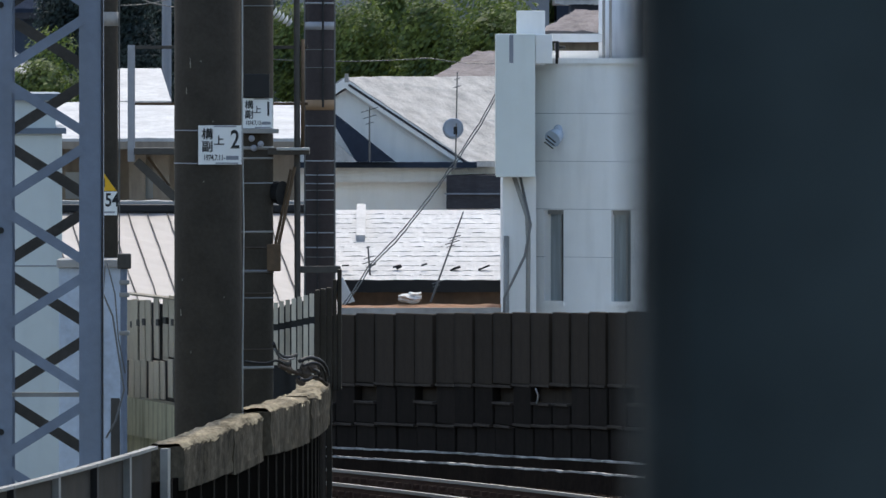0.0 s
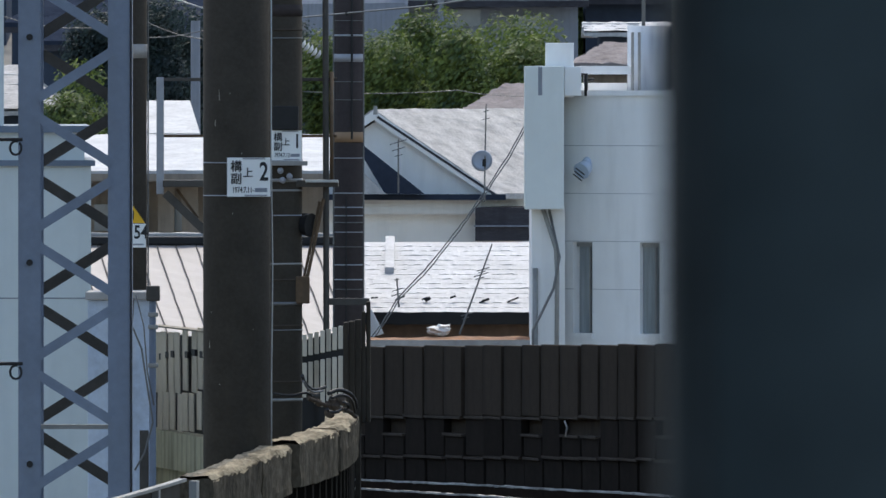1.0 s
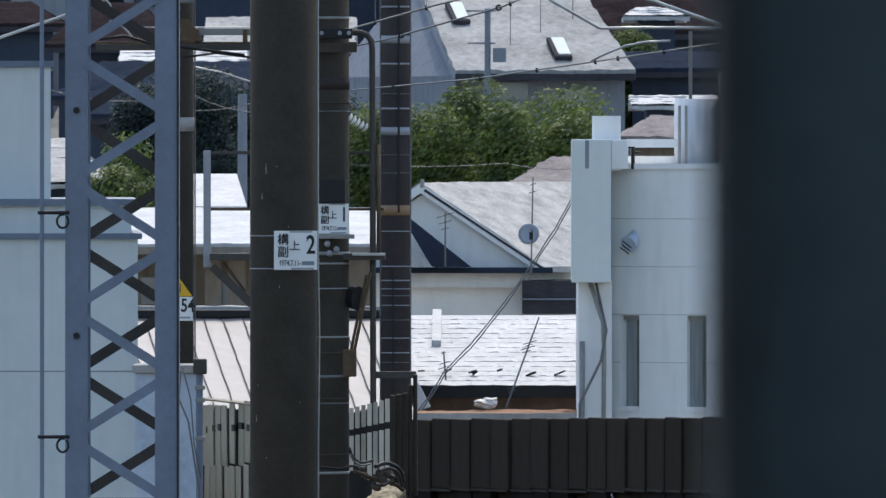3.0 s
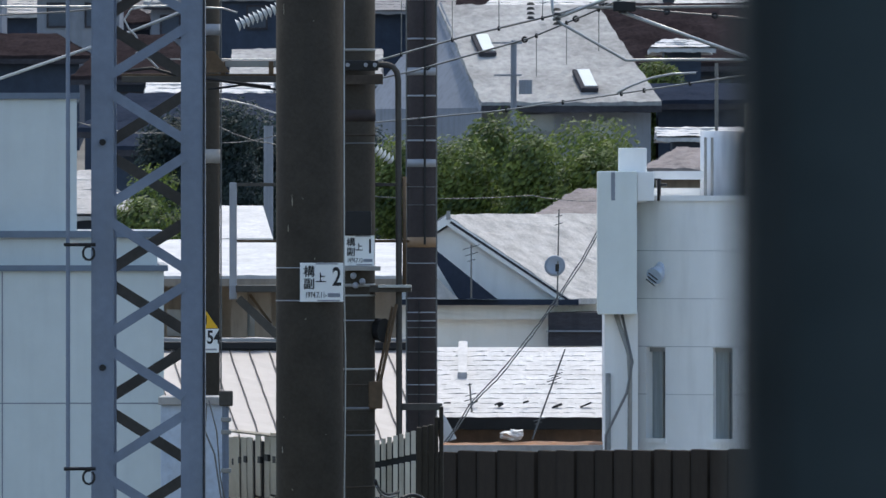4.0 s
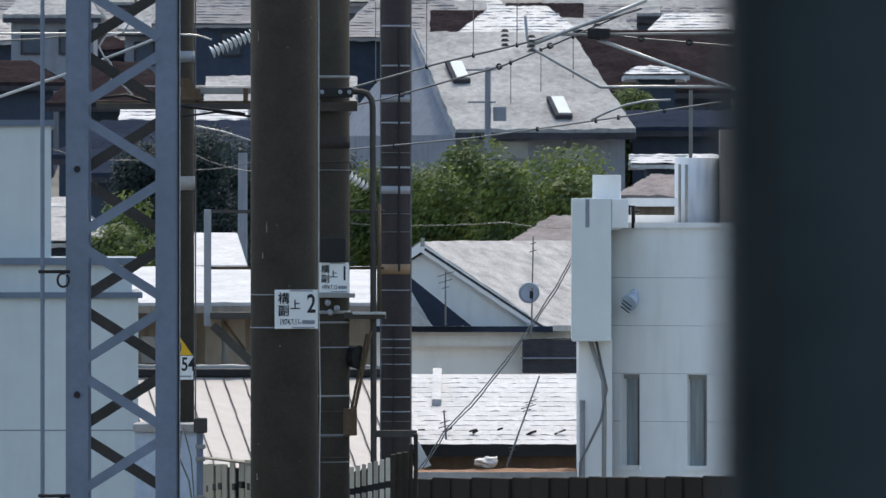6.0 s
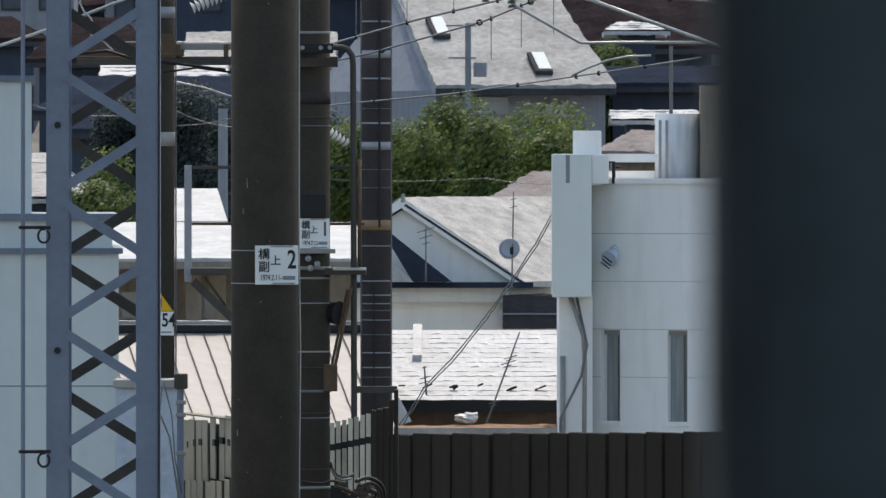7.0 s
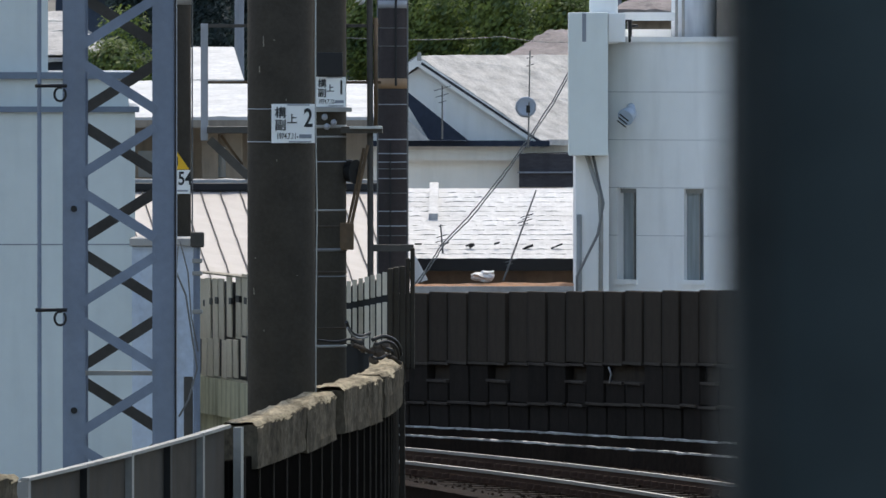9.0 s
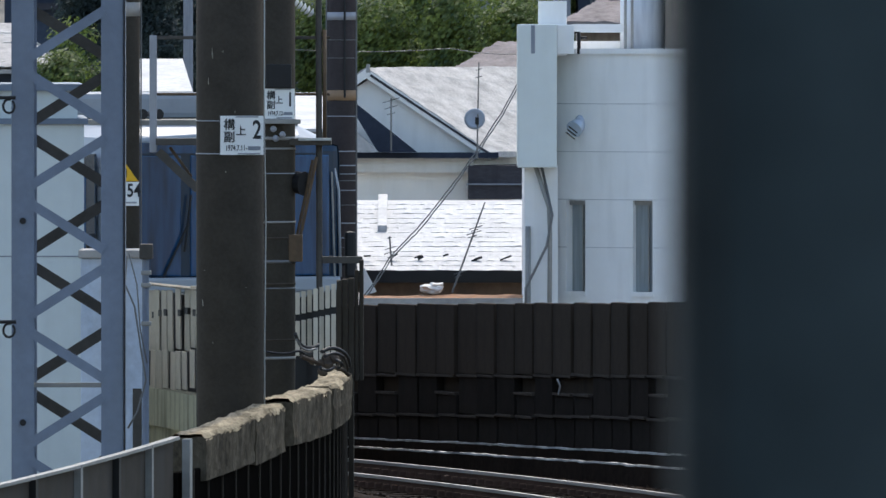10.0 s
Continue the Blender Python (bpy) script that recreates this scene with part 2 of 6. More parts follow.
def box(bm, x0, x1, y0, y1, z0, z1, bevel=0.0, rot=None):
    g = bmesh.ops.create_cube(bm, size=1.0)
    vs = g["verts"]
    bmesh.ops.scale(bm, verts=vs, vec=(abs(x1 - x0), abs(y1 - y0), abs(z1 - z0)))
    if rot:
        bmesh.ops.rotate(bm, verts=vs, matrix=Euler([radians(a) for a in rot]).to_matrix())
    bmesh.ops.translate(bm, verts=vs, vec=((x0 + x1) / 2, (y0 + y1) / 2, (z0 + z1) / 2))
    if bevel:
        es = list({e for v in vs for e in v.link_edges})
        bmesh.ops.bevel(bm, geom=es, offset=bevel, segments=2, affect="EDGES", profile=0.6)
    return bm


def rod(bm, a, b, r0, r1=None, seg=10, caps=True):
    a, b = Vector(a), Vector(b)
    d = b - a
    g = bmesh.ops.create_cone(bm, cap_ends=caps, segments=seg, radius1=r0, radius2=r0 if r1 is None else r1, depth=d.length)
    q = Vector((0, 0, 1)).rotation_difference(d.normalized())
    bmesh.ops.transform(bm, matrix=Matrix.Translation((a + b) / 2) @ q.to_matrix().to_4x4(), verts=g["verts"])
    return bm


def pipe(bm, pts, r, seg=8):
    """One tube swept along points."""
    pts = [Vector(p) for p in pts]
    n = len(pts)
    t = (pts[1] - pts[0]).normalized()
    u = t.orthogonal().normalized()
    rings = []
    for i, p in enumerate(pts):
        d = (pts[min(i + 1, n - 1)] - pts[max(i - 1, 0)]).normalized()
        u = (u - d * u.dot(d)).normalized()
        w = d.cross(u)
        rings.append([bm.verts.new(p + (u * math.cos(k * 2 * math.pi / seg) + w * math.sin(k * 2 * math.pi / seg)) * r) for k in range(seg)])
    for p, q in zip(rings, rings[1:]):
        for k in range(seg):
            f = bm.faces.new((p[k], p[(k + 1) % seg], q[(k + 1) % seg], q[k]))
            f.smooth = True
    bm.faces.new(rings[0][::-1])
    bm.faces.new(rings[-1])
    return bm


def bar(bm, a, b, w, t):
    """A flat bar of width w (upright) and thickness t (in depth) from a to b in a plane facing the viewer."""
    a, b = Vector(a), Vector(b)
    d = (b - a).normalized()
    n = Vector((0, 1, 0))
    s = d.cross(n).normalized() * (w / 2)
    n = n * (t / 2)
    vs = [bm.verts.new(p + i * s + j * n) for p in (a, b) for i in (-1, 1) for j in (-1, 1)]
    for f in ((0, 1, 3, 2), (4, 6, 7, 5), (0, 4, 5, 1), (2, 3, 7, 6), (0, 2, 6, 4), (1, 5, 7, 3)):
        bm.faces.new([vs[i] for i in f])
    bmesh.ops.recalc_face_normals(bm, faces=bm.faces)
    return bm


def slab(bm, pts, up):
    """A plate: the polygon pts, thickened by the vector up."""
    up = Vector(up)
    lo = [bm.verts.new(Vector(p)) for p in pts]
    hi = [bm.verts.new(Vector(p) + up) for p in pts]
    n = len(pts)
    bm.faces.new(lo[::-1])
    bm.faces.new(hi)
    for i in range(n):
        bm.faces.new((lo[i], lo[(i + 1) % n], hi[(i + 1) % n], hi[i]))
    bmesh.ops.recalc_face_normals(bm, faces=bm.faces)
    return bm


def ragged(bm, amp, cuts=24, scale=3.0):
    """Heat shimmer put into the shape: split the long edges and let them wander."""
    long_ = [e for e in bm.edges if e.calc_length() > 0.8]
    bmesh.ops.subdivide_edges(bm, edges=long_, cuts=cuts, use_grid_fill=True)
    for v in bm.verts:
        a = noise.noise(v.co * scale * 1.7) + 0.6 * noise.noise(v.co * scale * 4.1)
        b = noise.noise(v.co * scale * 1.7 + Vector((31, 7, 3))) + 0.6 * noise.noise(v.co * scale * 4.1 + Vector((5, 9, 1)))
        v.co += Vector((a * amp, 0, b * amp * 0.8))
    return bm


B = bmesh.new

# ---- the curve of the line ----
CX, CY = -100.963, 106.0   # centre of the curve


def arc(r, deg, z=0.0):
    a = radians(deg)
    return Vector((CX + r * math.cos(a), CY + r * math.sin(a), z))


def arc_strip(bm, r0, r1, z0, z1, d0, d1, step=1.0):
    """A ring segment with a rectangular section."""
    n = max(1, math.ceil((d1 - d0) / step))
    rings = []
    for i in range(n + 1):
        d = d0 + (d1 - d0) * i / n
        rings.append([bm.verts.new(arc(r, d, z)) for r, z in ((r0, z0), (r1, z0), (r1, z1), (r0, z1))])
    for p, q in zip(rings, rings[1:]):
        for i in range(4):
            j = (i + 1) % 4
            bm.faces.new((p[i], p[j], q[j], q[i]))
    bm.faces.new(rings[0][::-1])
    bm.faces.new(rings[-1])
    bmesh.ops.recalc_face_normals(bm, faces=bm.faces)
    return bm


def arc_pose(r, deg, z=0.0):
    """On the ring: local x points outwards, local y along the line away from the camera."""
    p = arc(r, deg, z)
    return pose(p.x, p.y, p.z, 0, 0, deg)


# ---- ground: low streets beside the line, a hillside behind ----
def ground_height(x, y):
    t = min(1.0, max(0.0, (y - 225.0) / 260.0))
    rise = 16.0 * t * t * (3 - 2 * t) + 26.0 * min(1.0, max(0.0, (y - 485.0) / 500.0))
    return -5.0 + rise + 0.5 * noise.noise((x * 0.02, y * 0.02, 0))


def make_ground():
    bm = B()
    xs = [-3000, -900, -300] + list(range(-150, 151, 15)) + [300, 900, 3000]
    ys = [-3000, -600, -100] + list(range(0, 700, 15)) + [800, 1000, 1500, 4000]
    grid = [[bm.verts.new((x, y, ground_height(x, y))) for x in xs] for y in ys]
    for j in range(len(ys) - 1):
        for i in range(len(xs) - 1):
            bm.faces.new((grid[j][i], grid[j][i + 1], grid[j + 1][i + 1], grid[j + 1][i]))
    for f in bm.faces:
        f.smooth = True
    solid("ground", bm, "ground", "ground rising to a hillside, paled to bounce light onto the walls", "ground", kind="structure")


make_ground()

# ---- raised line: deck, ballast, rails ----
D0, D1 = -34.0, 98.0
deck = solid("viaduct_deck", arc_strip(B(), 99.8, 109.3, -5.2, -0.32, D0, D1), "concrete", "weathered concrete railway viaduct carrying the curved track", "viaduct", kind="structure")
solid("track_bed", arc_strip(B(), 100.1, 108.9, -0.318, -0.16, D0, D1), "ballast", "dark brown ballast bed under the rails", "track bed", kind="structure")


def make_ballast_stones():
    rng = random.Random(4)
    bm = B()
    for i in range(5200):
        d, r = rng.uniform(8, 26), rng.uniform(100.4, 108.3)
        p = arc(r, d, -0.16)
        s = rng.uniform(0.02, 0.04)
        vs = [bm.verts.new(p + Vector((s * math.cos(k * 2.1 + d), s * math.sin(k * 2.1 + d), 0))) for k in range(3)]
        top = bm.verts.new(p + Vector((rng.uniform(-s, s) * 0.4, rng.uniform(-s, s) * 0.4, s * 0.9)))
        for k in range(3):
            bm.faces.new((vs[k], vs[(k + 1) % 3], top))
    solid("ballast_stones", bm, "ballast", "loose brown ballast stones between the sleepers", "ballast", kind="stuff")


make_ballast_stones()


def make_track(r_in, r_out):
    track = thing("railway_track", "curved railway track with shiny rails on dark sleepers", "track", kind="structure")
    for r in (r_in, r_out):
        part("rail", arc_strip(B(), r - 0.024, r + 0.024, -0.035, 0.0, D0, D1, 0.5), "rail", track, "polished steel rail head")
        bm = B()
        arc_strip(bm, r - 0.009, r + 0.009, -0.13, -0.035, D0, D1, 0.5)
        arc_strip(bm, r - 0.06, r + 0.06, -0.15, -0.13, D0, D1, 0.5)
        part("rail_web", bm, "rail_web", track, "rusty rail web and foot")
    bm = B()
    rm = (r_in + r_out) / 2
    box(bm, -1.15, 1.15, -0.11, 0.11, -0.17, -0.151, 0.006)
    me = mesh_of("sleeper", bm, "tie")
    for i in range(290):
        ob = new("sleeper", me)
        ob.parent = track
        ob.matrix_basis = arc_pose(rm, -4 + i * 0.33)
    bm = B()
    for i in range(120):
        d = 6 + i * 0.165
        for r in (r_in - 0.09, r_in + 0.09, r_out - 0.09, r_out + 0.09):
            p = arc(r, d)
            bmesh.ops.create_cube(bm, size=1.0, matrix=arc_pose(r, d, -0.10) @ Matrix.Diagonal((0.07, 0.05, 0.05, 1)))
    part("rail_clip", bm, "rail_web", track, "rail fastenings", kind="stuff")


make_track(104.72, 106.16)


def rise(bm, rate, d0=23.6):
    """Lift what stands on the outside of the curve, where the line climbs towards the camera."""
    for v in bm.verts:
        d = math.degrees(math.atan2(v.co.y - CY, v.co.x - CX))
        v.co.z += max(-0.1, min(0.6, (d0 - d) * rate))
    return bm


def shimmered(bm, amp):
    """Waver the tops along the line: heat shimmer put into the shape."""
    for v in bm.verts:
        v.co.z += amp * (noise.noise(v.co * 3.1) + 0.8 * noise.noise(v.co * 9.7))
    return bm


# sides coloured as shade, outer tops coloured as a bright line
for name, r0, r1, z0, rate in (("inner_kerb", 102.62, 102.92, 0.02, 0.0), ("outer_kerb", 108.86, 108.93, 0.02, 0.02), ("cable_trough", 107.78, 107.84, -0.02, 0.015)):
    k = thing(name, "concrete edging along the track, light and shade in its colours", "kerb", kind="structure")
    part("side", rise(arc_strip(B(), r0 + 0.004, r1 - 0.004, -0.5, z0 - 0.02, D0, D1, 0.5), rate), "ballast", k, "kerb side coloured as in shade")
    part("top", shimmered(rise(arc_strip(B(), r0, r1, z0 - 0.02, z0, D0, D1, 0.06), rate), 0.011), "ballast" if name == "inner_kerb" else "kerb_top", k, "kerb top with a wavering edge")

# ---- outer barrier: dark concrete planks in a curve ----
outer = thing("barrier_outer", "soot-dark concrete plank barrier on the outside of the curve", "barrier", kind="structure")
part("backing", arc_strip(B(), 109.12, 109.3, -0.32, 1.50, D0, D1), "dark_wall", outer)
PITCH = 0.318   # degrees of a plank along the curve


def plank_mesh(z0, z1, proud, name, material="dark_wall"):
    bm = B()
    w = radians(PITCH) * 109 - 0.05
    box(bm, -proud, 0.06, -w / 2, w / 2, z0, z1, 0.012)
    return mesh_of(name, bm, material)


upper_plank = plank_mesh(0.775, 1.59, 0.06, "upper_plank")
# the rows below are coloured darker to stand for shade
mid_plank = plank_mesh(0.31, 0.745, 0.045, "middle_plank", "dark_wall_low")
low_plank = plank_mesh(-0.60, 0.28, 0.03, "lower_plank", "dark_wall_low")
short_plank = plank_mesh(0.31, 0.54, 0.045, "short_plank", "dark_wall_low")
rng = random.Random(11)
for i in range(90):
    d = 4.0 + i * PITCH
    gap = i % 7 in (2, 5) or i % 11 == 8
    for me in (upper_plank, short_plank if gap else mid_plank, low_plank):
        ob = new("plank", me)
        ob.parent = outer
        lift = max(-0.1, (23.6 - d) * 0.040) + (rng.uniform(-0.008, 0.008) if me is upper_plank else 0)
        ob.matrix_basis = arc_pose(109.06 + rng.uniform(-0.012, 0.012), d, lift) @ pose(0, 0, 0, rng.uniform(-0.25, 0.25), 0, rng.uniform(-0.8, 0.8))


def ledge_mesh(w):
    bm = B()
    box(bm, -0.05, 0.06, -w / 2, w / 2, -0.016, 0.016, 0.006)
    return mesh_of("ledge", bm, "ledge")


ledges = [ledge_mesh(w) for w in (0.50, 0.57, 0.60)]
rng = random.Random(23)
for i in range(90):
    d = 4.0 + i * PITCH
    for z in (0.76, 0.295) + ((0.545,) if i % 7 in (2, 5) or i % 11 == 8 else ()):
        ob = new("ledge", rng.choice(ledges))
        ob.parent = outer
        ob.matrix_basis = arc_pose(109.04, d + rng.uniform(-0.02, 0.02), z + max(-0.1, (23.6 - d) * 0.040) + rng.uniform(-0.012, 0.012)) @ pose(0, 0, 0, rng.uniform(-0.7, 0.7), 0, 0)

# ---- inner barrier: metal panels, coping blocks, then tall pale panels ----
inner = thing("barrier_inner", "inner curve barrier of metal panels, coping blocks and pale slats", "barrier", kind="structure")
part("plinth", arc_strip(B(), 99.75, 99.93, -0.32, 1.0, D0, D1), "pale_base", inner, "streaked pale concrete parapet")
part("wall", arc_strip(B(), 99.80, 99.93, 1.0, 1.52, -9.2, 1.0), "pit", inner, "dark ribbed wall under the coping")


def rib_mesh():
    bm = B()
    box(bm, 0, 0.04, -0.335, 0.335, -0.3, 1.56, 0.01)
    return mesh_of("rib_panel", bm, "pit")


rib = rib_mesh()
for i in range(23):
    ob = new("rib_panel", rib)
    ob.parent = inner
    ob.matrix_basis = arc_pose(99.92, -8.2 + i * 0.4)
    bm = B()
    q = arc(99.965, -8.2 + (i + 0.5) * 0.4)
    rod(bm, (q.x, q.y, -0.3), (q.x, q.y, 1.56), 0.008, 0.008, 6)
    part("joint_strip", bm, "ledge", inner)


def coping_block(d0, d1, za, zb, h, seed):
    """A rough cast coping block that follows the curve, chipped along its edges."""
    bm = B()
    arc_strip(bm, 99.74, 100.0, -h, 0, d0, d1, 0.25)
    bmesh.ops.subdivide_edges(bm, edges=[e for e in bm.edges], cuts=5, use_grid_fill=True)
    for v in bm.verts:
        f = (math.degrees(math.asin((v.co.y - CY) / 100.0)) - d0) / (d1 - d0)
        top = v.co.z > -0.05
        v.co.z += za + (zb - za) * f
        n = noise.noise(v.co * 9.0) * 0.016 + noise.noise(v.co * 2.0 + Vector((seed, 0, 0))) * 0.018 + noise.noise(v.co * 23.0) * 0.010
        v.co += Vector((n, 0, n * (1.3 if top else 0.6)))
    block = part("coping_block", bm, "coping", inner, "chipped stained concrete coping block, shade in its colour")
    # paler top layer: the sun on the block is put into its colour
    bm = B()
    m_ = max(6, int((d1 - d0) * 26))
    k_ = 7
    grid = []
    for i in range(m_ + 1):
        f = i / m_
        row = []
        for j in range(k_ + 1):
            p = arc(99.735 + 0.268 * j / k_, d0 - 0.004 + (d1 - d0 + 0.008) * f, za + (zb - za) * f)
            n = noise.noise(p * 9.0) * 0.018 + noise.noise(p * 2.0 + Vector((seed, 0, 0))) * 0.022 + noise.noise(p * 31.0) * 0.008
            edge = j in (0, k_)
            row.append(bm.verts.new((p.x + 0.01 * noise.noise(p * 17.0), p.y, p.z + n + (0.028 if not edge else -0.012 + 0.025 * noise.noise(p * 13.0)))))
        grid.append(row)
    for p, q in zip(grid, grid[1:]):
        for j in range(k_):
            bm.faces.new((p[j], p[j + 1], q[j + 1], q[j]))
    part("crust", bm, "crust", block, "sandy top layer of the block, sunlight in its colour")


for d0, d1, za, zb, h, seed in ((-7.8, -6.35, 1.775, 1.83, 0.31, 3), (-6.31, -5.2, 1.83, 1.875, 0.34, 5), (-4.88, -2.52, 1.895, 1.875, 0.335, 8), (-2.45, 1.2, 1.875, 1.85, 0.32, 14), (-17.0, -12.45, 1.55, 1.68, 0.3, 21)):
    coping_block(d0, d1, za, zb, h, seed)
# metal panels between the coping blocks
EDGES = (-12.25, -11.3, -10.5, -9.75, -9.05, -8.4)


def slope_top(bm):
    """Let the heads of the panels follow the climbing line."""
    for v in bm.verts:
        if v.co.z > 1.0:
            v.co.z += 0.0405 * (math.degrees(math.atan2(v.co.y - CY, v.co.x - CX)) + 12.2)
    return bm


for i, (d0, d1) in enumerate(zip(EDGES, EDGES[1:])):
    part("metal_panel", slope_top(arc_strip(B(), 99.88, 99.94, 0.3, 1.645, d0 + 0.04, d1 - 0.03, 0.25)), "panel", inner, "dull grey metal barrier panel")
    part("panel_post", slope_top(arc_strip(B(), 99.86, 99.985, 0.3, 1.645, d0 - 0.02, d0 + 0.02, 0.5)), "black" if i in (1, 3) else "frame_metal", inner)
    part("top_rail", slope_top(arc_strip(B(), 99.93, 99.99, 1.648, 1.67, d0 - 0.02, d1 - 0.03, 0.25)), "frame_metal", inner, "bare metal top rail")
part("panel_post", arc_strip(B(), 99.985, 100.04, 0.3, 1.80, -8.36, -8.29, 0.5), "frame_metal", inner)


def slat_mesh(z0, z1, w):
    bm = B()
    box(bm, -0.007, 0.007, -w / 2, w / 2, z0, z1, 0.004)
    return mesh_of("slat", bm, "pale_slat")


tall_slat, low_slat = slat_mesh(1.66, 2.26, 0.30), slat_mesh(1.27, 1.64, 0.29)


def slot_mesh():
    bm = B()
    box(bm, -0.012, 0.02, -0.09, 0.09, 1.985, 2.05, 0.004)
    return mesh_of("slot", bm, "black")


slot = slot_mesh()
rng = random.Random(5)
for i in range(92):
    d = 0.9 + i * 0.252
    if d < 8.3:
        continue
    for me, r, dz in ((tall_slat, 99.84, 0.0), (low_slat, 99.70, 0.0), (slot, 99.83, 0.0)):
        ob = new("slot" if me is slot else "slat", me)
        ob.parent = inner
        lift = max(-0.05, (10.6 - d) * 0.048)
        ob.matrix_basis = arc_pose(r, d + (0.126 if me is slot else 0), dz + lift + rng.uniform(-0.018, 0.018)) @ pose(0, 0, 0, rng.uniform(-0.5, 0.5), rng.uniform(-0.8, 0.8), rng.uniform(-0.6, 0.6))
part("slat_backing", arc_strip(B(), 99.88, 99.95, 1.0, 2.2, 8.2, 30), "black", inner, "dark backing behind the slats")
part("lower_parapet", arc_strip(B(), 99.70, 99.87, 0.9, 1.265, 8.2, 30), "pale_base", inner, "streaked pale parapet")
part("slat_cap", arc_strip(B(), 99.80, 99.96, 2.265, 2.28, 9.0, 30), "concrete", inner, "thin stained cap")

# the last slats before the bend stand square to the line of sight
for i in range(7):
    u, y = 488 + i * 10.6, 117.0 - 1.15 * i
    x, top = bearing(u) * y, 2.36 + 0.035 * i
    for z0, z1 in ((1.78, top - 0.26), (top - 0.2, top)):
        bm = B()
        box(bm, x - 0.02, x + 0.02, y - 0.012, y + 0.012, z0, z1, 0.004)
        part("slat", bm, "pale_slat", inner)
    bm = B()
    box(bm, x - 0.03, x + 0.03, y + 0.05, y + 0.08, 1.0, top - 0.05)
    part("slat_post", bm, "black", inner)


# ---- platform under the camera and its post ----
bm = B()
box(bm, -3, 3, -14, 13, -5, 3.03)
solid("platform", bm, "concrete", "plain concrete station platform", "platform", kind="structure")


def make_post():
    p = thing("platform_post", "dark blue-grey painted steel platform column of open H section", "post", (0.0620, 4.0, 3.03))
    for x in (0.0, 0.238):
        bm = B()
        box(bm, x, x + 0.014, 0, 0.2, 0.02, 4.2, 0.002)
        part("flange", bm, "post_edge", p, "darker flange")
    bm = B()
    box(bm, 0.012, 0.238, 0.094, 0.106, 0.02, 4.2)
    part("web", bm, "post", p)
    bm = B()
    box(bm, -0.05, 0.30, -0.06, 0.26, 0, 0.022, 0.004)
    part("base_plate", bm, "post", p)
    for x in (-0.025, 0.275):
        for y in (-0.03, 0.23):
            bm = B()
            rod(bm, (x, y, 0.02), (x, y, 0.05), 0.014, 0.014, 6)
            part("anchor_bolt", bm, "post", p)


make_post()

# ---- lattice mast ----
def make_mast():
    y = 92.0
    x0, x1, zb, zt = -3.282, -2.483, -0.2, 8.2
    w = 0.156
    m = thing("lattice_mast", "blue-grey painted steel lattice catenary mast", "mast", (0, y, 0))
    for dy in (0.0, 0.62):
        for s, x in ((1, x0), (-1, x1)):
            bm = B()
            xa, xb = (x, x + w) if s > 0 else (x - w, x)
            box(bm, xa, xb, dy - 0.008, dy + 0.008, zb - 4.8, zt, 0.003)
            xe = xa if s > 0 else xb
            box(bm, xe - 0.008, xe + 0.008, min(dy, dy + (0.16 if dy == 0 else -0.16)), max(dy, dy + (0.16 if dy == 0 else -0.16)), zb - 4.8, zt, 0.003)
            part("leg", bm, "steel", m)
    # zigzag bracing, front face blue, back face brown and mirrored
    step = 0.467
    node = 4.491
    n0 = -12
    for k in range(n0, 14):
        za, zc = node - (k + 0.14) * step, node - (k + 0.86) * step
        if zc > zt or za < -1.5:
            continue
        l, r = x0 + w * 0.85, x1 - w * 0.85
        a, c = ((l, za), (r, zc)) if k % 2 == 0 else ((r, za), (l, zc))
        part("brace", bar(B(), (a[0], -0.014, a[1]), (c[0], -0.014, c[1]), 0.07, 0.01), "steel", m)
        a, c = ((r, za), (l, zc)) if k % 2 == 0 else ((l, za), (r, zc))
        part("brace", bar(B(), (a[0], 0.63, a[1]), (c[0], 0.63, c[1]), 0.078, 0.01), "brace", m, "brown-grey rear brace")
    bm = B()
    box(bm, x0 + 0.1, x1 - 0.1, 0.3, 0.36, 2.151, 2.184)
    part("rung", bm, "frame_metal", m)
    for v in (9, 408, 765, -390):
        z = 4.63 + (100 - v) / STEP * 92
        bm = B()
        rod(bm, (x0 + 0.075, -0.03, z), (x0 + 0.075, 0.0, z), 0.024, 0.024, 12)
        part("bolt", bm, "black", m)
    bm = B()
    rod(bm, (x1 + 0.012, -0.02, -4), (x1 + 0.012, -0.02, 8), 0.007, 0.007, 6)
    part("wire", bm, "black", m)
    return m


make_mast()


def make_earth_rod():
    y = 91.8
    m = thing("cable_conduit", "thin grey conduit held off the mast by black hooks", "conduit", (-3.451, y, 0))
    bm = B()
    rod(bm, (0, 0, -5), (0, 0, 8), 0.016, 0.016, 10)
    part("tube", bm, "steel", m)
    for v in (190, 586):
        z = 4.63 + (100 - v) / STEP * 92
        bm = B()
        rod(bm, (-0.03, -0.02, z), (0.2, 0.0, z), 0.013, 0.013, 8)
        part("bracket", bm, "black", m, "black hook bracket")
        bm = B()
        pts = [(0.15 + 0.042 * math.cos(a), 0, z - 0.062 + 0.05 * math.sin(a)) for a in [1.2 + k * 0.6 for k in range(11)]]
        pipe(bm, pts, 0.009, 6)
        part("hook", bm, "black", m)


make_earth_rod()


# ---- poles ----
def pole(name, label, x, y, r, zt, material, zb=-5.2):
    p = thing(name, label, "pole", (x, y, 0))
    bm = B()
    rod(bm, (0, 0, zb), (0, 0, zt), r * 1.0, r * 0.99, 40)
    for f in bm.faces:
        f.smooth = len(f.verts) == 4
    part("shaft", bm, material, p)
    return p


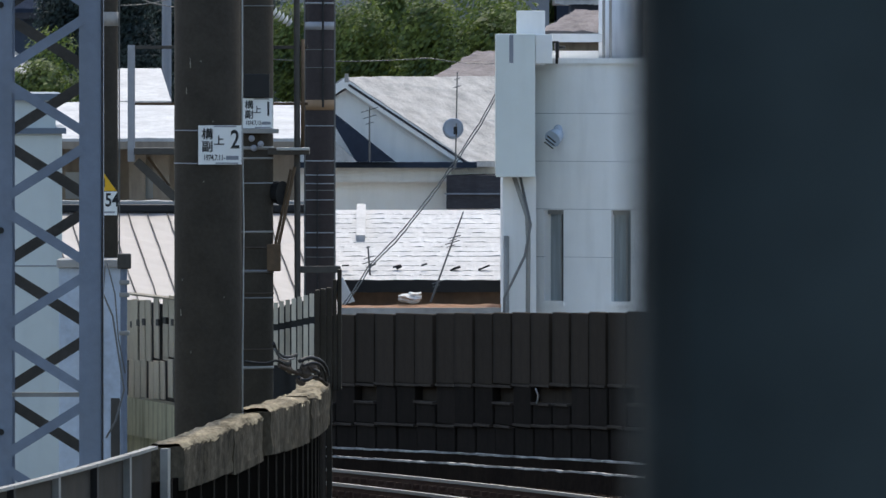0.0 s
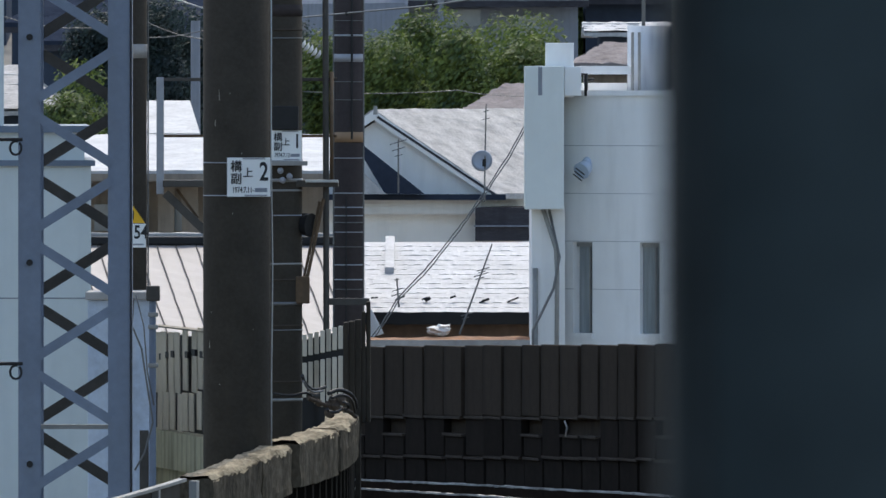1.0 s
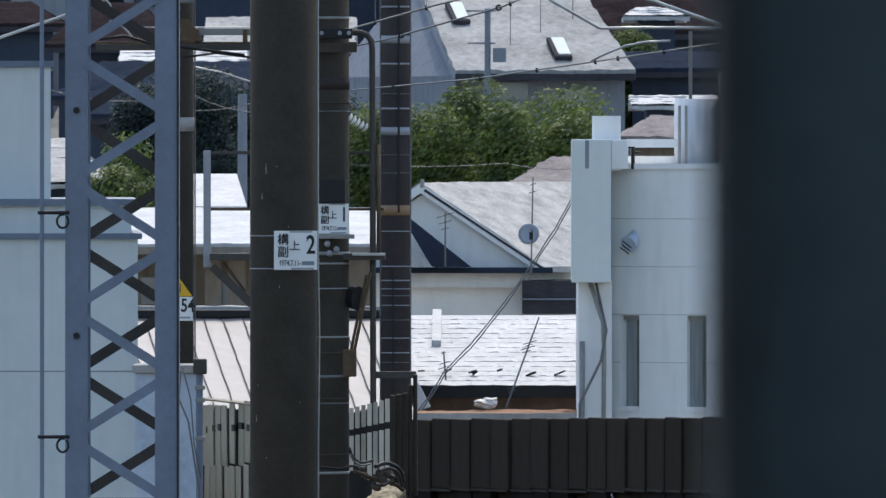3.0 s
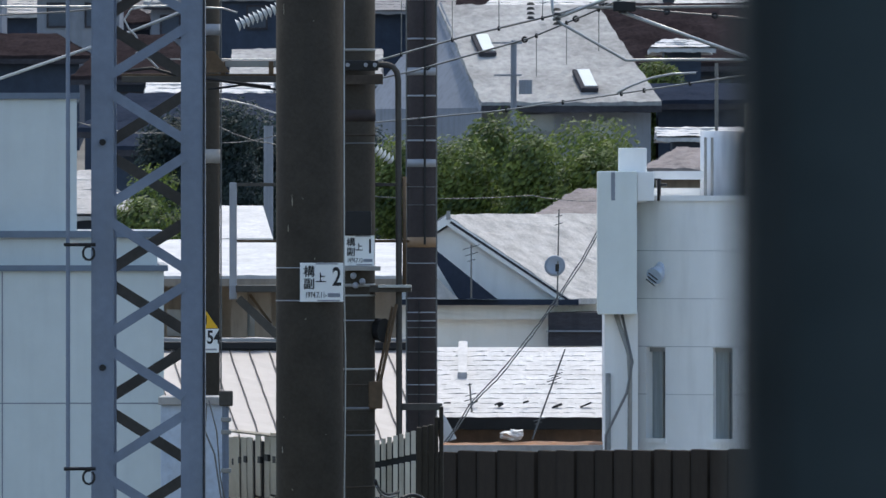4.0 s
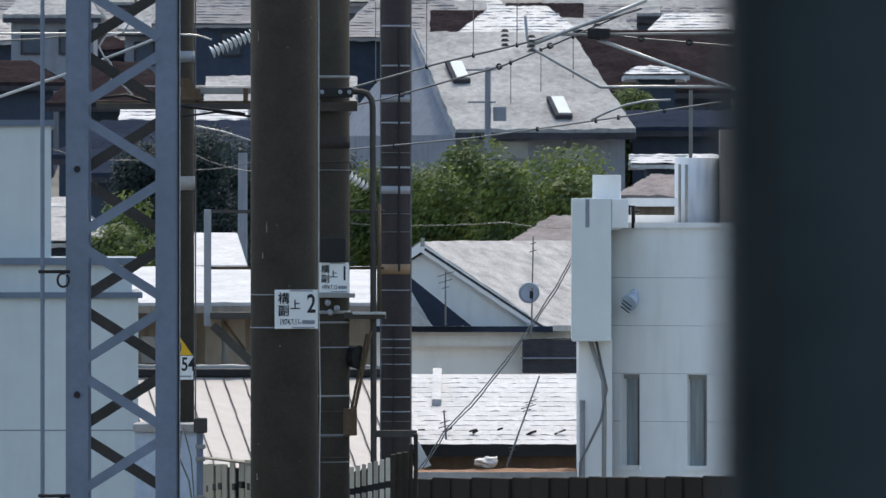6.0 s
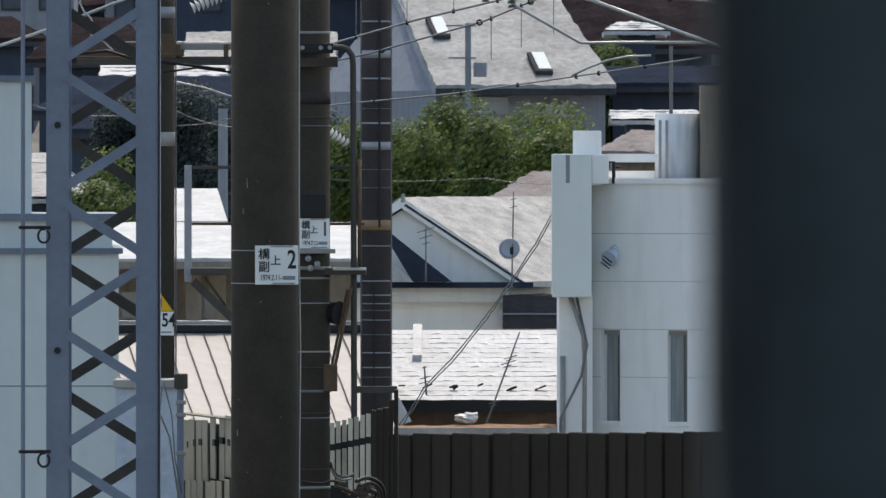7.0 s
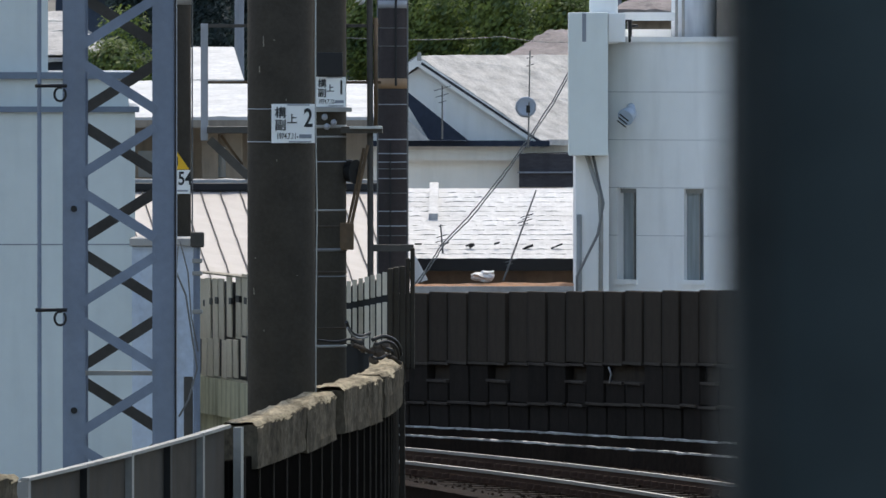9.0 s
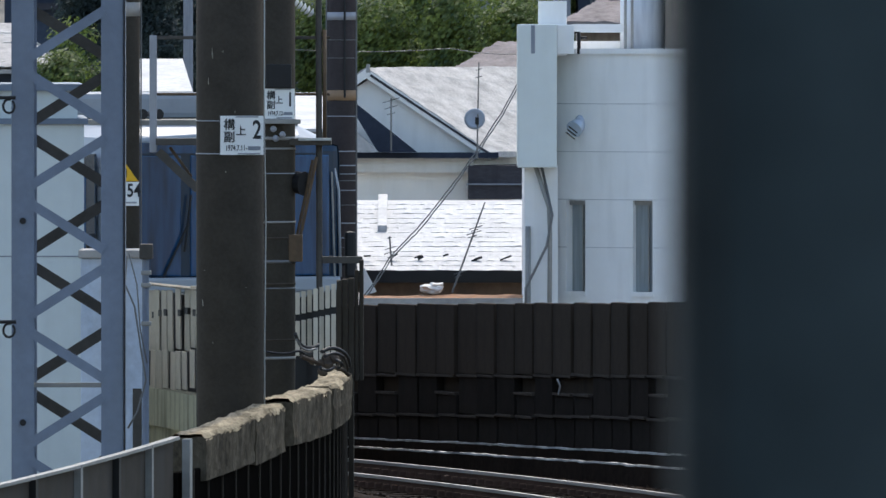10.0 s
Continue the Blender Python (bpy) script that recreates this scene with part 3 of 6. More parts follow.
def band(p, r, z, h, material, label=""):
    bm = B()
    rod(bm, (0, 0, z - h / 2), (0, 0, z + h / 2), r, r, 40)
    for f in bm.faces:
        f.smooth = len(f.verts) == 4
    part("band", bm, material, p, label)


def text_mesh(body, size):
    c = bpy.data.curves.new("lettering", "FONT")
    c.offset = size * 0.018
    c.body, c.size, c.extrude, c.align_x, c.align_y = body, size, 0.0008, "CENTER", "CENTER"
    ob = bpy.data.objects.new("lettering", c)
    scene.collection.objects.link(ob)
    bpy.context.view_layer.update()
    me = bpy.data.meshes.new_from_object(ob.evaluated_get(bpy.context.evaluated_depsgraph_get()))
    bpy.data.objects.remove(ob)
    me.materials.clear()
    me.materials.append(M["ink"])
    return me


def lettering(parent, body, x, y, z, size, sx=1.0):
    """Flat characters facing the camera."""
    me = text_mesh(body, size)
    me.transform(Matrix.Diagonal((sx, 1, 1, 1)))
    me.transform(Matrix.Rotation(radians(90), 4, "X"))
    me.transform(Matrix.Translation((x, y, z)))
    ob = new("lettering", me)
    ob.parent = parent
    return ob


def number_plate(p, x0, x1, y, z0, z1, numeral, date):
    """A flat white enamel plate strapped to its pole, with the line's characters, numeral and date."""
    bm = B()
    box(bm, x0, x1, y - 0.006, y, z0, z1, 0.002)
    plate = part("number_plate", bm, "sign", p, "white enamel number plate with black characters")
    w, h = x1 - x0, z1 - z0
    for body, fx, fz, size, sx in (("\u69cb", 0.21, 0.76, 0.30, 1.0), ("\u526f", 0.21, 0.44, 0.30, 1.0), ("\u4e0a", 0.48, 0.60, 0.27, 1.0), (numeral, 0.85, 0.62, 0.66, 0.72), (date, 0.37, 0.17, 0.20, 0.66)):
        lettering(plate, body, x0 + fx * w, y - 0.0085, z0 + fz * h, size * h, sx)
    bm = B()
    box(bm, x0 + 0.64 * w, x0 + 0.93 * w, y - 0.008, y - 0.005, z0 + 0.12 * h, z0 + 0.22 * h)
    part("worn_line", bm, "house_wall", plate)
    bm = B()
    box(bm, x0 + 0.36 * w, x0 + 0.88 * w, y - 0.008, y - 0.005, z0 + 0.955 * h, z1 - 0.002)
    part("strap", bm, "silver", plate)
    bm = B()
    box(bm, x0 + 0.40 * w, x0 + 0.92 * w, y - 0.008, y - 0.005, z0 + 0.01 * h, z0 + 0.05 * h)
    part("strap", bm, "silver", plate)


# nearest big pole
R2 = 0.259
P2 = pole("concrete_pole", "thick dark spun concrete pole with a white number plate", -1.797, 97.0 , R2, 9.0, "pole")
number_plate(P2, -0.069, 0.261, -R2 - 0.004, 3.805, 4.103, "2", "1974.7.11-")
for v in (231, 289):
    z = 4.63 + (100 - v) / STEP * 97
    band(P2, R2 + 0.003, z, 0.008, "silver", "thin metal strap")
bm = B()
pipe(bm, [(R2 + 0.004, -0.03, z) for z in (8.9, 4.0)] + [(R2 + 0.015, -0.03, 3.3), (R2 + 0.006, -0.03, 2.4), (R2 + 0.004, -0.03, -1)], 0.006, 6)
part("wire", bm, "bright_wire", P2, "thin earth wire")

rng = random.Random(31)
for i in range(16):
    a, z = rng.uniform(-2.5, -0.6), rng.uniform(2.2, 6.2)
    bm = B()
    hh = rng.choice((0.006, 0.01, 0.012, 0.05, 0.08))
    q = Vector((R2 * math.cos(a), R2 * math.sin(a), z))
    rod(bm, q, q + Vector((rng.uniform(-0.004, 0.004), 0, hh)), 0.004, 0.002, 6)
    part("scar", bm, "concrete", P2)
R1 = 0.25
P1 = pole("concrete_pole", "dark concrete pole with straps, brackets and a number plate", -1.523 - R1, 114.0, R1, 9.5, "pole")
number_plate(P1, R1 - 0.272, R1 - 0.003, -R1 - 0.004, 3.985, 4.254, "1", "1974.7.12-")
P3 = pole("utility_pole", "brown-grey utility pole wrapped with many wire bands", -1.486, 153.0, 0.181, 10.5, "pole_blue")
R4 = 0.15
P4 = pole("utility_pole", "dark pole with a yellow warning triangle and number plate", -3.022 - R4, 118.0, R4, 9.5, "pole")


# ---- pale cladding building beside the line ----
def make_cabin():
    y = 121.0
    c = thing("panel_building", "pale grey-blue panel-clad building with slate flashings", "building", (0, y, 0))
    xr, xu = -3.633, -4.463
    c.matrix_basis = pose(xr, y, 0, 0, 0, 2.2) @ Matrix.Translation((-xr, 0, 0))
    bm = B()
    box(bm, xr - 9, xr, 0, 6, -5.2, 3.897)
    part("lower_wall", bm, "cabin", c)
    bm = B()
    box(bm, xr - 9, xr + 0.04, -0.05, 6, 3.892 + 0.0, 3.946)
    part("flashing", bm, "cabin_trim", c)
    bm = B()
    box(bm, xr - 9, xr - 0.06, 0.15, 5.9, 3.946, 4.21)
    part("middle_wall", bm, "cabin", c)
    bm = B()
    box(bm, xr - 9, xr - 0.0, 0.08, 5.9, 4.21, 4.274)
    part("flashing", bm, "cabin_trim", c)
    bm = B()
    box(bm, xr - 9, xu, 0.4, 5.8, 4.274, 5.535)
    part("upper_wall", bm, "cabin", c)
    bm = B()
    box(bm, xr - 9, xu + 0.03, 0.36, 5.85, 5.535, 5.595)
    part("flashing", bm, "cabin_trim", c)
    for u in (-176, 13, -330):
        x = bearing(u) * y
        bm = B()
        box(bm, x - 0.006, x + 0.006, -0.004, 0.02, -5, 3.886)
        part("joint", bm, "house_wall", c)
    bm = B()
    box(bm, xr - 9, xr, -0.004, 0.02, 2.625, 2.636)
    part("joint", bm, "house_wall", c)
    for u in (-194, -330):
        x = bearing(u) * (y + 0.4)
        bm = B()
        box(bm, x - 0.006, x + 0.006, 0.394, 0.42, 4.28, 5.535)
        part("joint", bm, "house_wall", c)


make_cabin()


# ---- white round-fronted building ----
def make_white_building():
    y = 166.0
    w = thing("white_building", "white rendered building with a rounded front and roof tank", "building", (0, y, 0))
    cx, cy, r = 3.039, 2.3, 2.25
    zt = 4.534
    n = 64

    def shell(bm, a0, a1, z0, z1, ro, ri):
        """An upright strip of the round wall; angles in degrees from the front."""
        m_ = max(2, int((a1 - a0) / 2.5))
        rings = []
        for i in range(m_ + 1):
            a = radians(a0 + (a1 - a0) * i / m_)
            rings.append([bm.verts.new((cx + q * math.sin(a), cy - q * math.cos(a), z)) for q, z in ((ro, z0), (ri, z0), (ri, z1), (ro, z1))])
        for p, q in zip(rings, rings[1:]):
            for i in range(4):
                bm.faces.new((p[i], p[(i + 1) % 4], q[(i + 1) % 4], q[i]))
        bm.faces.new(rings[0][::-1])
        bm.faces.new(rings[-1])
        bmesh.ops.recalc_face_normals(bm, faces=bm.faces)
        return bm

    openings = ((-49.4, -40.3), (-21.8, -14.9))
    wz0, wz1 = 1.385, 2.612
    solid_runs = ((-90.0, -49.4), (-40.3, -21.8), (-14.9, 90.0))
    bm = B()
    for a0, a1 in solid_runs:
        shell(bm, a0, a1, -5, zt, r, r - 0.25)
    for a0, a1 in openings:
        shell(bm, a0, a1, -5, wz0, r, r - 0.25)
        shell(bm, a0, a1, wz1, zt, r, r - 0.25)
    for sx in (-1, 1):
        box(bm, cx + sx * r, cx + sx * (r - 0.25), cy, cy + 6, -5, zt)
    part("round_wall", bm, "white_wall", w)
    rp = [(cx + (r + 0.05) * math.cos(a), cy + (r + 0.05) * math.sin(a)) for a in [math.pi + math.pi * i / n for i in range(n + 1)]] + [(cx + r + 0.05, cy + 6), (cx - r - 0.05, cy + 6)]
    bm = B()
    slab(bm, [(p[0], p[1], zt) for p in rp], (0, 0, 0.07))
    part("parapet", bm, "white_wall", w)
    for v in (202, 287, 372, 457):
        z = 4.63 + (100 - v) / STEP * y
        for a0, a1 in solid_runs if v > 372 else ((-90.0, 90.0),):
            part("joint", shell(B(), a0, a1, z, z + 0.009, r + 0.003, r - 0.02), "joint", w)
    # projecting box
    bm = B()
    x0, x1 = 0.691, 1.205
    box(bm, x0, x1, -0.2, 2.0, 3.05, 4.924, 0.015)
    part("duct_box", bm, "white_box", w, "pale boxed-in duct")
    bm = B()
    box(bm, 0.867, 0.919, -0.206, -0.19, 4.542, 4.909)
    part("stain_panel", bm, "house_wall", w)
    # slim windows, set back in the wall
    for a0, a1 in openings:
        wn_ = new("window")
        wn_.parent = w
        ri = r - 0.115
        part("pane", shell(B(), a0 - 1, a1 + 1, wz0, wz1, ri, ri - 0.012), "curtain_pane", wn_, "grey-green curtained glass")
        bm = B()
        for b0, b1 in ((a1 - 0.6, a1), ((a0 + a1) / 2 + 1.2, (a0 + a1) / 2 + 1.7)):
            shell(bm, b0, b1, wz0, wz1, ri + 0.03, ri + 0.002)
        shell(bm, a0, a1, wz1 - 0.06, wz1, ri + 0.05, ri + 0.002)
        part("window_frame", bm, "frame_metal", wn_, "dull grey metal frame")
        part("window_sill", shell(B(), a0 - 0.5, a1 + 0.5, wz0 - 0.03, wz0 + 0.03, r + 0.035, ri), "white_wall", wn_, "white sloping sill")
    # hooded vent
    a = math.asin((985 - 1195) / STEP * y / r)
    zc = 3.595
    bm = B()
    vx, vy = cx + r * math.sin(a), cy - r * math.cos(a)
    rod(bm, (0.06, 0.02, 0.05), (-0.05, -0.13, -0.05), 0.075, 0.115, 24)
    bmesh.ops.create_uvsphere(bm, u_segments=24, v_segments=14, radius=0.085, matrix=Matrix.Translation((0.045, 0.0, 0.06)))
    bmesh.ops.translate(bm, verts=bm.verts, vec=(vx, vy, zc))
    for f in bm.faces:
        f.smooth = len(f.verts) == 4
    part("vent_hood", bm, "tank_blue", w, "round silvery vent hood")
    for q in (-0.052, -0.012, 0.028):
        bm = B()
        bar(bm, (vx - 0.135 + q * 0.4, vy - 0.20, zc - 0.035 + q), (vx - 0.02 + q * 0.4, vy - 0.20, zc - 0.125 + q), 0.018, 0.02)
        part("vent_slot", bm, "black", w)
    # roof-top blocks, rail and tank
    bm = B()
    box(bm, 0.969, 1.338, 0.4, 1.4, 4.911 - 0.4, 5.229, 0.01)
    part("chimney_block", bm, "white_wall", w)
    bm = B()
    box(bm, 1.213, 1.434, 0.2, 1.4, zt, 4.918, 0.01)
    part("roof_block", bm, "white_wall", w)
    bm = B()
    box(bm, 1.421, 2.098, 1.2, 1.35, 4.816, 4.928)
    part("roof_beam", bm, "white_wall", w)
    bm = B()
    box(bm, 1.421, 2.098, 1.6, 1.75, zt, 4.704)
    part("roof_upstand", bm, "white_wall", w)
    bm = B()
    x = 1.501
    pipe(bm, [(x, 0.6, zt), (x, 0.6, 4.822), (1.412, 0.6, 4.807)], 0.025)
    pipe(bm, [(x, 0.6, 4.748), (1.597, 0.7, 4.748)], 0.02)
    part("roof_pipe", bm, "black", w)
    bm = B()
    rod(bm, (2.351, 1.6, zt), (2.351, 1.6, 5.458), 0.296, 0.296, 40)
    for f in bm.faces:
        f.smooth = len(f.verts) == 4
    part("water_tank", bm, "tank", w, "white cylindrical roof tank with rust streaks")
    for u in (1070, 1082):
        x = bearing(u) * 166
        bm = B()
        rod(bm, (x, 0.95, zt), (x, 0.95, 5.369), 0.02, 0.02)
        part("tank_pipe", bm, "frame_metal", w)
    bm = B()
    box(bm, 2.647, 3.039, 1.0, 2.0, zt, 5.828, 0.01)
    part("stair_tower", bm, "beige_wall", w, "pinkish-brown roof tower")
    # downpipes and cables under the box
    bm = B()
    pipe(bm, [(0.926, 0.1, 3.072), (1.102, 0.0, 2.535), (1.117, 0.0, 2.205), (1.095, 0.0, -1.0)], 0.03)
    part("downpipe", bm, "frame_metal", w)
    bm = B()
    pipe(bm, [(1.007, 0.1, 3.072), (1.147, -0.05, 2.425), (1.073, -0.05, 2.021), (0.801, -0.05, 1.47), (0.764, -0.05, -1.0)], 0.018)
    part("cable", bm, "wire", w)
    bm = B()
    box(bm, 0.786, 1.22, 0.15, 4, -5, 3.072)
    part("lower_wall", bm, "white_wall", w)
    bm = B()
    pipe(bm, [(0.83, 0.12, 2.278), (0.83, 0.12, -2)], 0.035)
    part("gutter_pipe", bm, "frame_metal", w)


make_white_building()

# ---- tiled low house behind the barrier ----
def make_tiled_house():
    h = thing("tiled_house", "low house with a bright white ribbed roof and brown walls", "house", (0, 176, 0))
    x0, x1 = -1.776, 0.959
    ze, zr = 1.518, 2.449
    part("roof", slab(B(), [(x0, 0, ze), (x1, 0, ze), (x1, 4.0, zr), (x0, 4.0, zr)], (0, 0, -0.08)), "white_roof", h)
    # lapped tile courses, their wavering edges stand in for heat shimmer
    n = 15
    for i in range(n):
        f0, f1 = i / n, (i + 1.25) / n
        bm = B()
        rows_ = []
        m_ = 56
        for k in range(m_ + 1):
            x = x0 + (x1 - x0) * k / m_
            q = Vector((x * 3.0, i * 1.7, 0))
            wob = 0.008 * noise.noise(q) + 0.010 * noise.noise(q * 3.7)
            lip = 0.008 + 0.012 * noise.noise(q * 2.3 + Vector((4, 0, 9))) + 0.008 * noise.noise(q * 7.9)
            zf, zb_ = ze + (zr - ze) * f0, ze + (zr - ze) * min(1.0, f1)
            rows_.append([bm.verts.new((x, 4.0 * f0 + wob * 2, zf + wob + 0.002)), bm.verts.new((x, 4.0 * f0 + wob * 2, zf + wob + lip)), bm.verts.new((x, 4.0 * min(1.0, f1), zb_ + 0.002))])
        for p, q in zip(rows_, rows_[1:]):
            bm.faces.new((p[0], q[0], q[1], p[1]))
            bm.faces.new((p[1], q[1], q[2], p[2]))
            bm.faces.new((p[0], p[2], q[2], q[0]))
        bmesh.ops.recalc_face_normals(bm, faces=bm.faces)
        part("tile_course", bm, "white_roof", h)
    bm = B()
    box(bm, x0, x1, -0.06, 0.02, ze - 0.16, ze + 0.01)
    ragged(bm, 0.014)
    part("gutter", bm, "black", h, "dark eaves gutter")
    bm = B()
    box(bm, x0 + 0.15, x1 - 0.1, 0.25, 4.0, -5, ze - 0.1)
    part("wall", bm, "brown_wall", h)
    rng = random.Random(2)
    for u in (612, 661, 702, 708, 752, 803, 809, 853, 860):
        x = bearing(u) * 177
        bm = B()
        dz = rng.uniform(-0.03, 0.05)
        bar(bm, (x - 0.05, 0.55, 1.67 + dz), (x + rng.uniform(0.0, 0.05), 0.55, 1.69 + dz + rng.uniform(-0.02, 0.04)), rng.uniform(0.02, 0.045), 0.05)
        part("snow_guard", bm, "black", h)
    # upright white block, laid along the slope so the sun brightens it
    bm = B()
    slab(bm, [(-1.221, 2.2, ze + (zr - ze) * 0.55), (-1.094, 2.2, ze + (zr - ze) * 0.55), (-1.094, 3.9, zr), (-1.221, 3.9, zr)], (0, 0, 0.09))
    part("roof_patch", bm, "white_roof", h, "white upright block laid flush with the roof to catch sun")
    # lower rusty lean-to edge
    part("lean_to_roof", ragged(slab(B(), [(-1.41, -4, 1.19), (0.835, -4, 1.205), (0.84, -3, 1.255), (-1.418, -3, 1.232)], (0, 0, -0.05)), 0.02), "rust_edge", h, "rust-stained lean-to roof edge")
    bm = B()
    box(bm, -1.433, 0.835, -4.05, -4.0, 1.106, 1.221)
    part("edge_board", bm, "curb", h)
    part("side_verge", slab(B(), [(-1.449, -1.5, 1.181), (-1.209, -1.5, 1.259), (-1.38, -1.5, 1.592), (-1.449, -1.5, 1.592)], (0, 0.1, 0)), "white_wall", h)


make_tiled_house()


def aerial(x, y, z0, z1, lean, name, label, dish=0.0, elements=()):
    a = thing(name, label, "antenna", (x, y, 0))
    bm = B()
    rod(bm, (0, 0, z0), (lean, 0, z1), 0.014, 0.010, 8)
    part("mast", bm, "wire", a)
    for f, w in elements:
        z = z0 + (z1 - z0) * f
        bm = B()
        rod(bm, (lean * f - w, 0, z - w * 0.3), (lean * f + w, 0, z + w * 0.3), 0.007, 0.007, 6)
        part("element", bm, "wire", a)
    if dish:
        bm = B()
        zc = 3.463
        bmesh.ops.create_uvsphere(bm, u_segments=28, v_segments=14, radius=dish * 1.6)
        bmesh.ops.bisect_plane(bm, geom=bm.verts[:] + bm.edges[:] + bm.faces[:], plane_co=(0, 0, dish * 1.25), plane_no=(0, 0, 1), clear_inner=True)
        bmesh.ops.rotate(bm, verts=bm.verts, matrix=Euler((radians(-82), 0, radians(10))).to_matrix())
        bmesh.ops.translate(bm, verts=bm.verts, vec=(0, -dish * 1.45, zc))
        bmesh.ops.solidify(bm, geom=bm.faces[:], thickness=0.01)
        for f in bm.faces:
            f.smooth = True
        part("dish", bm, "dish", a, "pale grey dish")
        bm = B()
        box(bm, -0.03, 0.03, -0.5, -0.3, zc - 0.06, zc + 0.06, 0.01)
        part("receiver", bm, "black", a)
    return a


aerial(0.196, 200.0, 2.848, 4.381, 0.03, "satellite_dish", "pale satellite dish on a thin mast", dish=0.169, elements=((0.93, 0.05), (0.85, 0.06)))
aerial(-0.171, 175.0, 1.239, 2.486, 0.281 - -0.171, "tv_antenna", "thin leaning aerial mast on the low roof", elements=((0.72, 0.09), (0.69, 0.05), (0.66, 0.10), (0.62, 0.06), (0.22, 0.08), (0.18, 0.05)))
aerial(-1.135, 196.0, 3.015, 3.844, 0.0, "tv_antenna", "small comb aerial on the gabled roof", elements=((0.95, 0.13), (0.82, 0.1), (0.7, 0.06)))
aerial(bearing(655) * 174.6, 174.6, 1.62, 2.02, -0.03, "tv_antenna", "small dark comb aerial low on the white roof", elements=((0.95, 0.03), (0.6, 0.07), (0.45, 0.09), (0.3, 0.05)))
bm = B()
bmesh.ops.create_icosphere(bm, subdivisions=3, radius=0.12)
for v in bm.verts:
    v.co *= 1.0 + 0.7 * noise.noise(v.co * 14.0)
    v.co.z *= 0.55
    v.co.x *= 1.35
sheet = solid("plastic_bag", bm, "pigeon", "crumpled white plastic bag caught on the low roof", "bag")
sheet.location = (-0.416, 173, 1.34)


# ---- gabled white house ----
def make_gable_house():
    y = 205.0
    h = thing("gabled_house", "white house with a broad gable and pale shingle roof", "house", (0, y, 0))
    xa, xr, xl = -1.534, 0.347, -3.415
    za, ze = 4.21, 2.922
    back = (3.4, 9.0)
    # gable wall and body
    slab_pts = [(xl, 0, ze), (xr - 0.1, 0, ze), (xa, 0, za - 0.1)]
    part("gable_wall", slab(B(), slab_pts, (back[0], back[1], 0)), "white_wall", h)
    bm = B()
    slab(bm, [(xl + 0.2, 0.25, -5), (xr - 0.25, 0.25, -5), (xr - 0.25 + back[0], 0.25 + back[1], -5), (xl + 0.2 + back[0], 0.25 + back[1], -5)], (0, 0, ze + 5))
    part("wall", bm, "white_wall", h)
    o = Vector((-0.05, -0.14, 0))
    b = Vector((*back, 0))
    for e, s in ((xr, 1), (xl, -1)):
        p = [Vector((xa, 0, za)) + o, Vector((e + s * 0.12, 0, ze - 0.08)) + o]
        part("roof", ragged(slab(B(), [p[0], p[1], p[1] + b, p[0] + b], (0, 0, 0.09)), 0.022), "shingle", h, "pale shingle roof slope")
        part("verge_board", slab(B(), [p[0] + Vector((0, -0.02, -0.09)), p[1] + Vector((0, -0.02, -0.06)), p[1] + Vector((0, -0.02, 0.07)), p[0] + Vector((0, -0.02, 0.07))], (0, 0.05, 0)), "white_wall", h)
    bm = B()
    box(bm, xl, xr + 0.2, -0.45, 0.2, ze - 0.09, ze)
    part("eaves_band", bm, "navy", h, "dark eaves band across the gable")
    bm = B()
    box(bm, xl, xr - 0.2, -0.1, 0.26, ze - 0.32, ze - 0.09)
    part("soffit", bm, "white_wall", h)
    # lower roof against the gable, its shaded part coloured navy
    part("lower_roof", slab(B(), [(-2.035, -0.7, 3.994), (-1.926, -0.7, 3.858), (-0.763, -0.7, 2.931), (-1.399, -0.7, 2.931)], (0, 0.3, 0)), "navy", h, "lower roof slope with its shade in the navy colour")
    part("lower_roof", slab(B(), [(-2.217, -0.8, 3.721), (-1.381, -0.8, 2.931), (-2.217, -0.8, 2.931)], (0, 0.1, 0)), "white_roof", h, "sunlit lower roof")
    # side wall below the eave, coloured dark for the shade on it
    bm = B()
    box(bm, 0.054, 1.094, -0.4, 2.0, 2.171, 2.713)
    part("annexe_wall", bm, "annexe", h, "side wall with the eave's shade in its colour")
    bm = B()
    box(bm, 0.03, 1.12, -0.45, -0.3, 2.40, 2.425)
    part("annexe_batten", bm, "house_wall", h)
    # the shade line below the verge is drawn as a dark strip
    part("verge_shadow_board", slab(B(), [(xa + 0.02, -0.17, za - 0.02), (xr + 0.1, -0.17, ze - 0.03), (xr + 0.08, -0.17, ze - 0.065), (xa + 0.0, -0.17, za - 0.055)], (0, 0.04, 0)), "annexe", h, "dark strip in place of the shade under the verge")
    bm = B()
    rod(bm, (xa - 0.02, -0.35, za), (xa - 0.02, -0.35, za + 0.14), 0.04, 0.03, 10)
    part("ridge_cap", bm, "frame_metal", h)


make_gable_house()


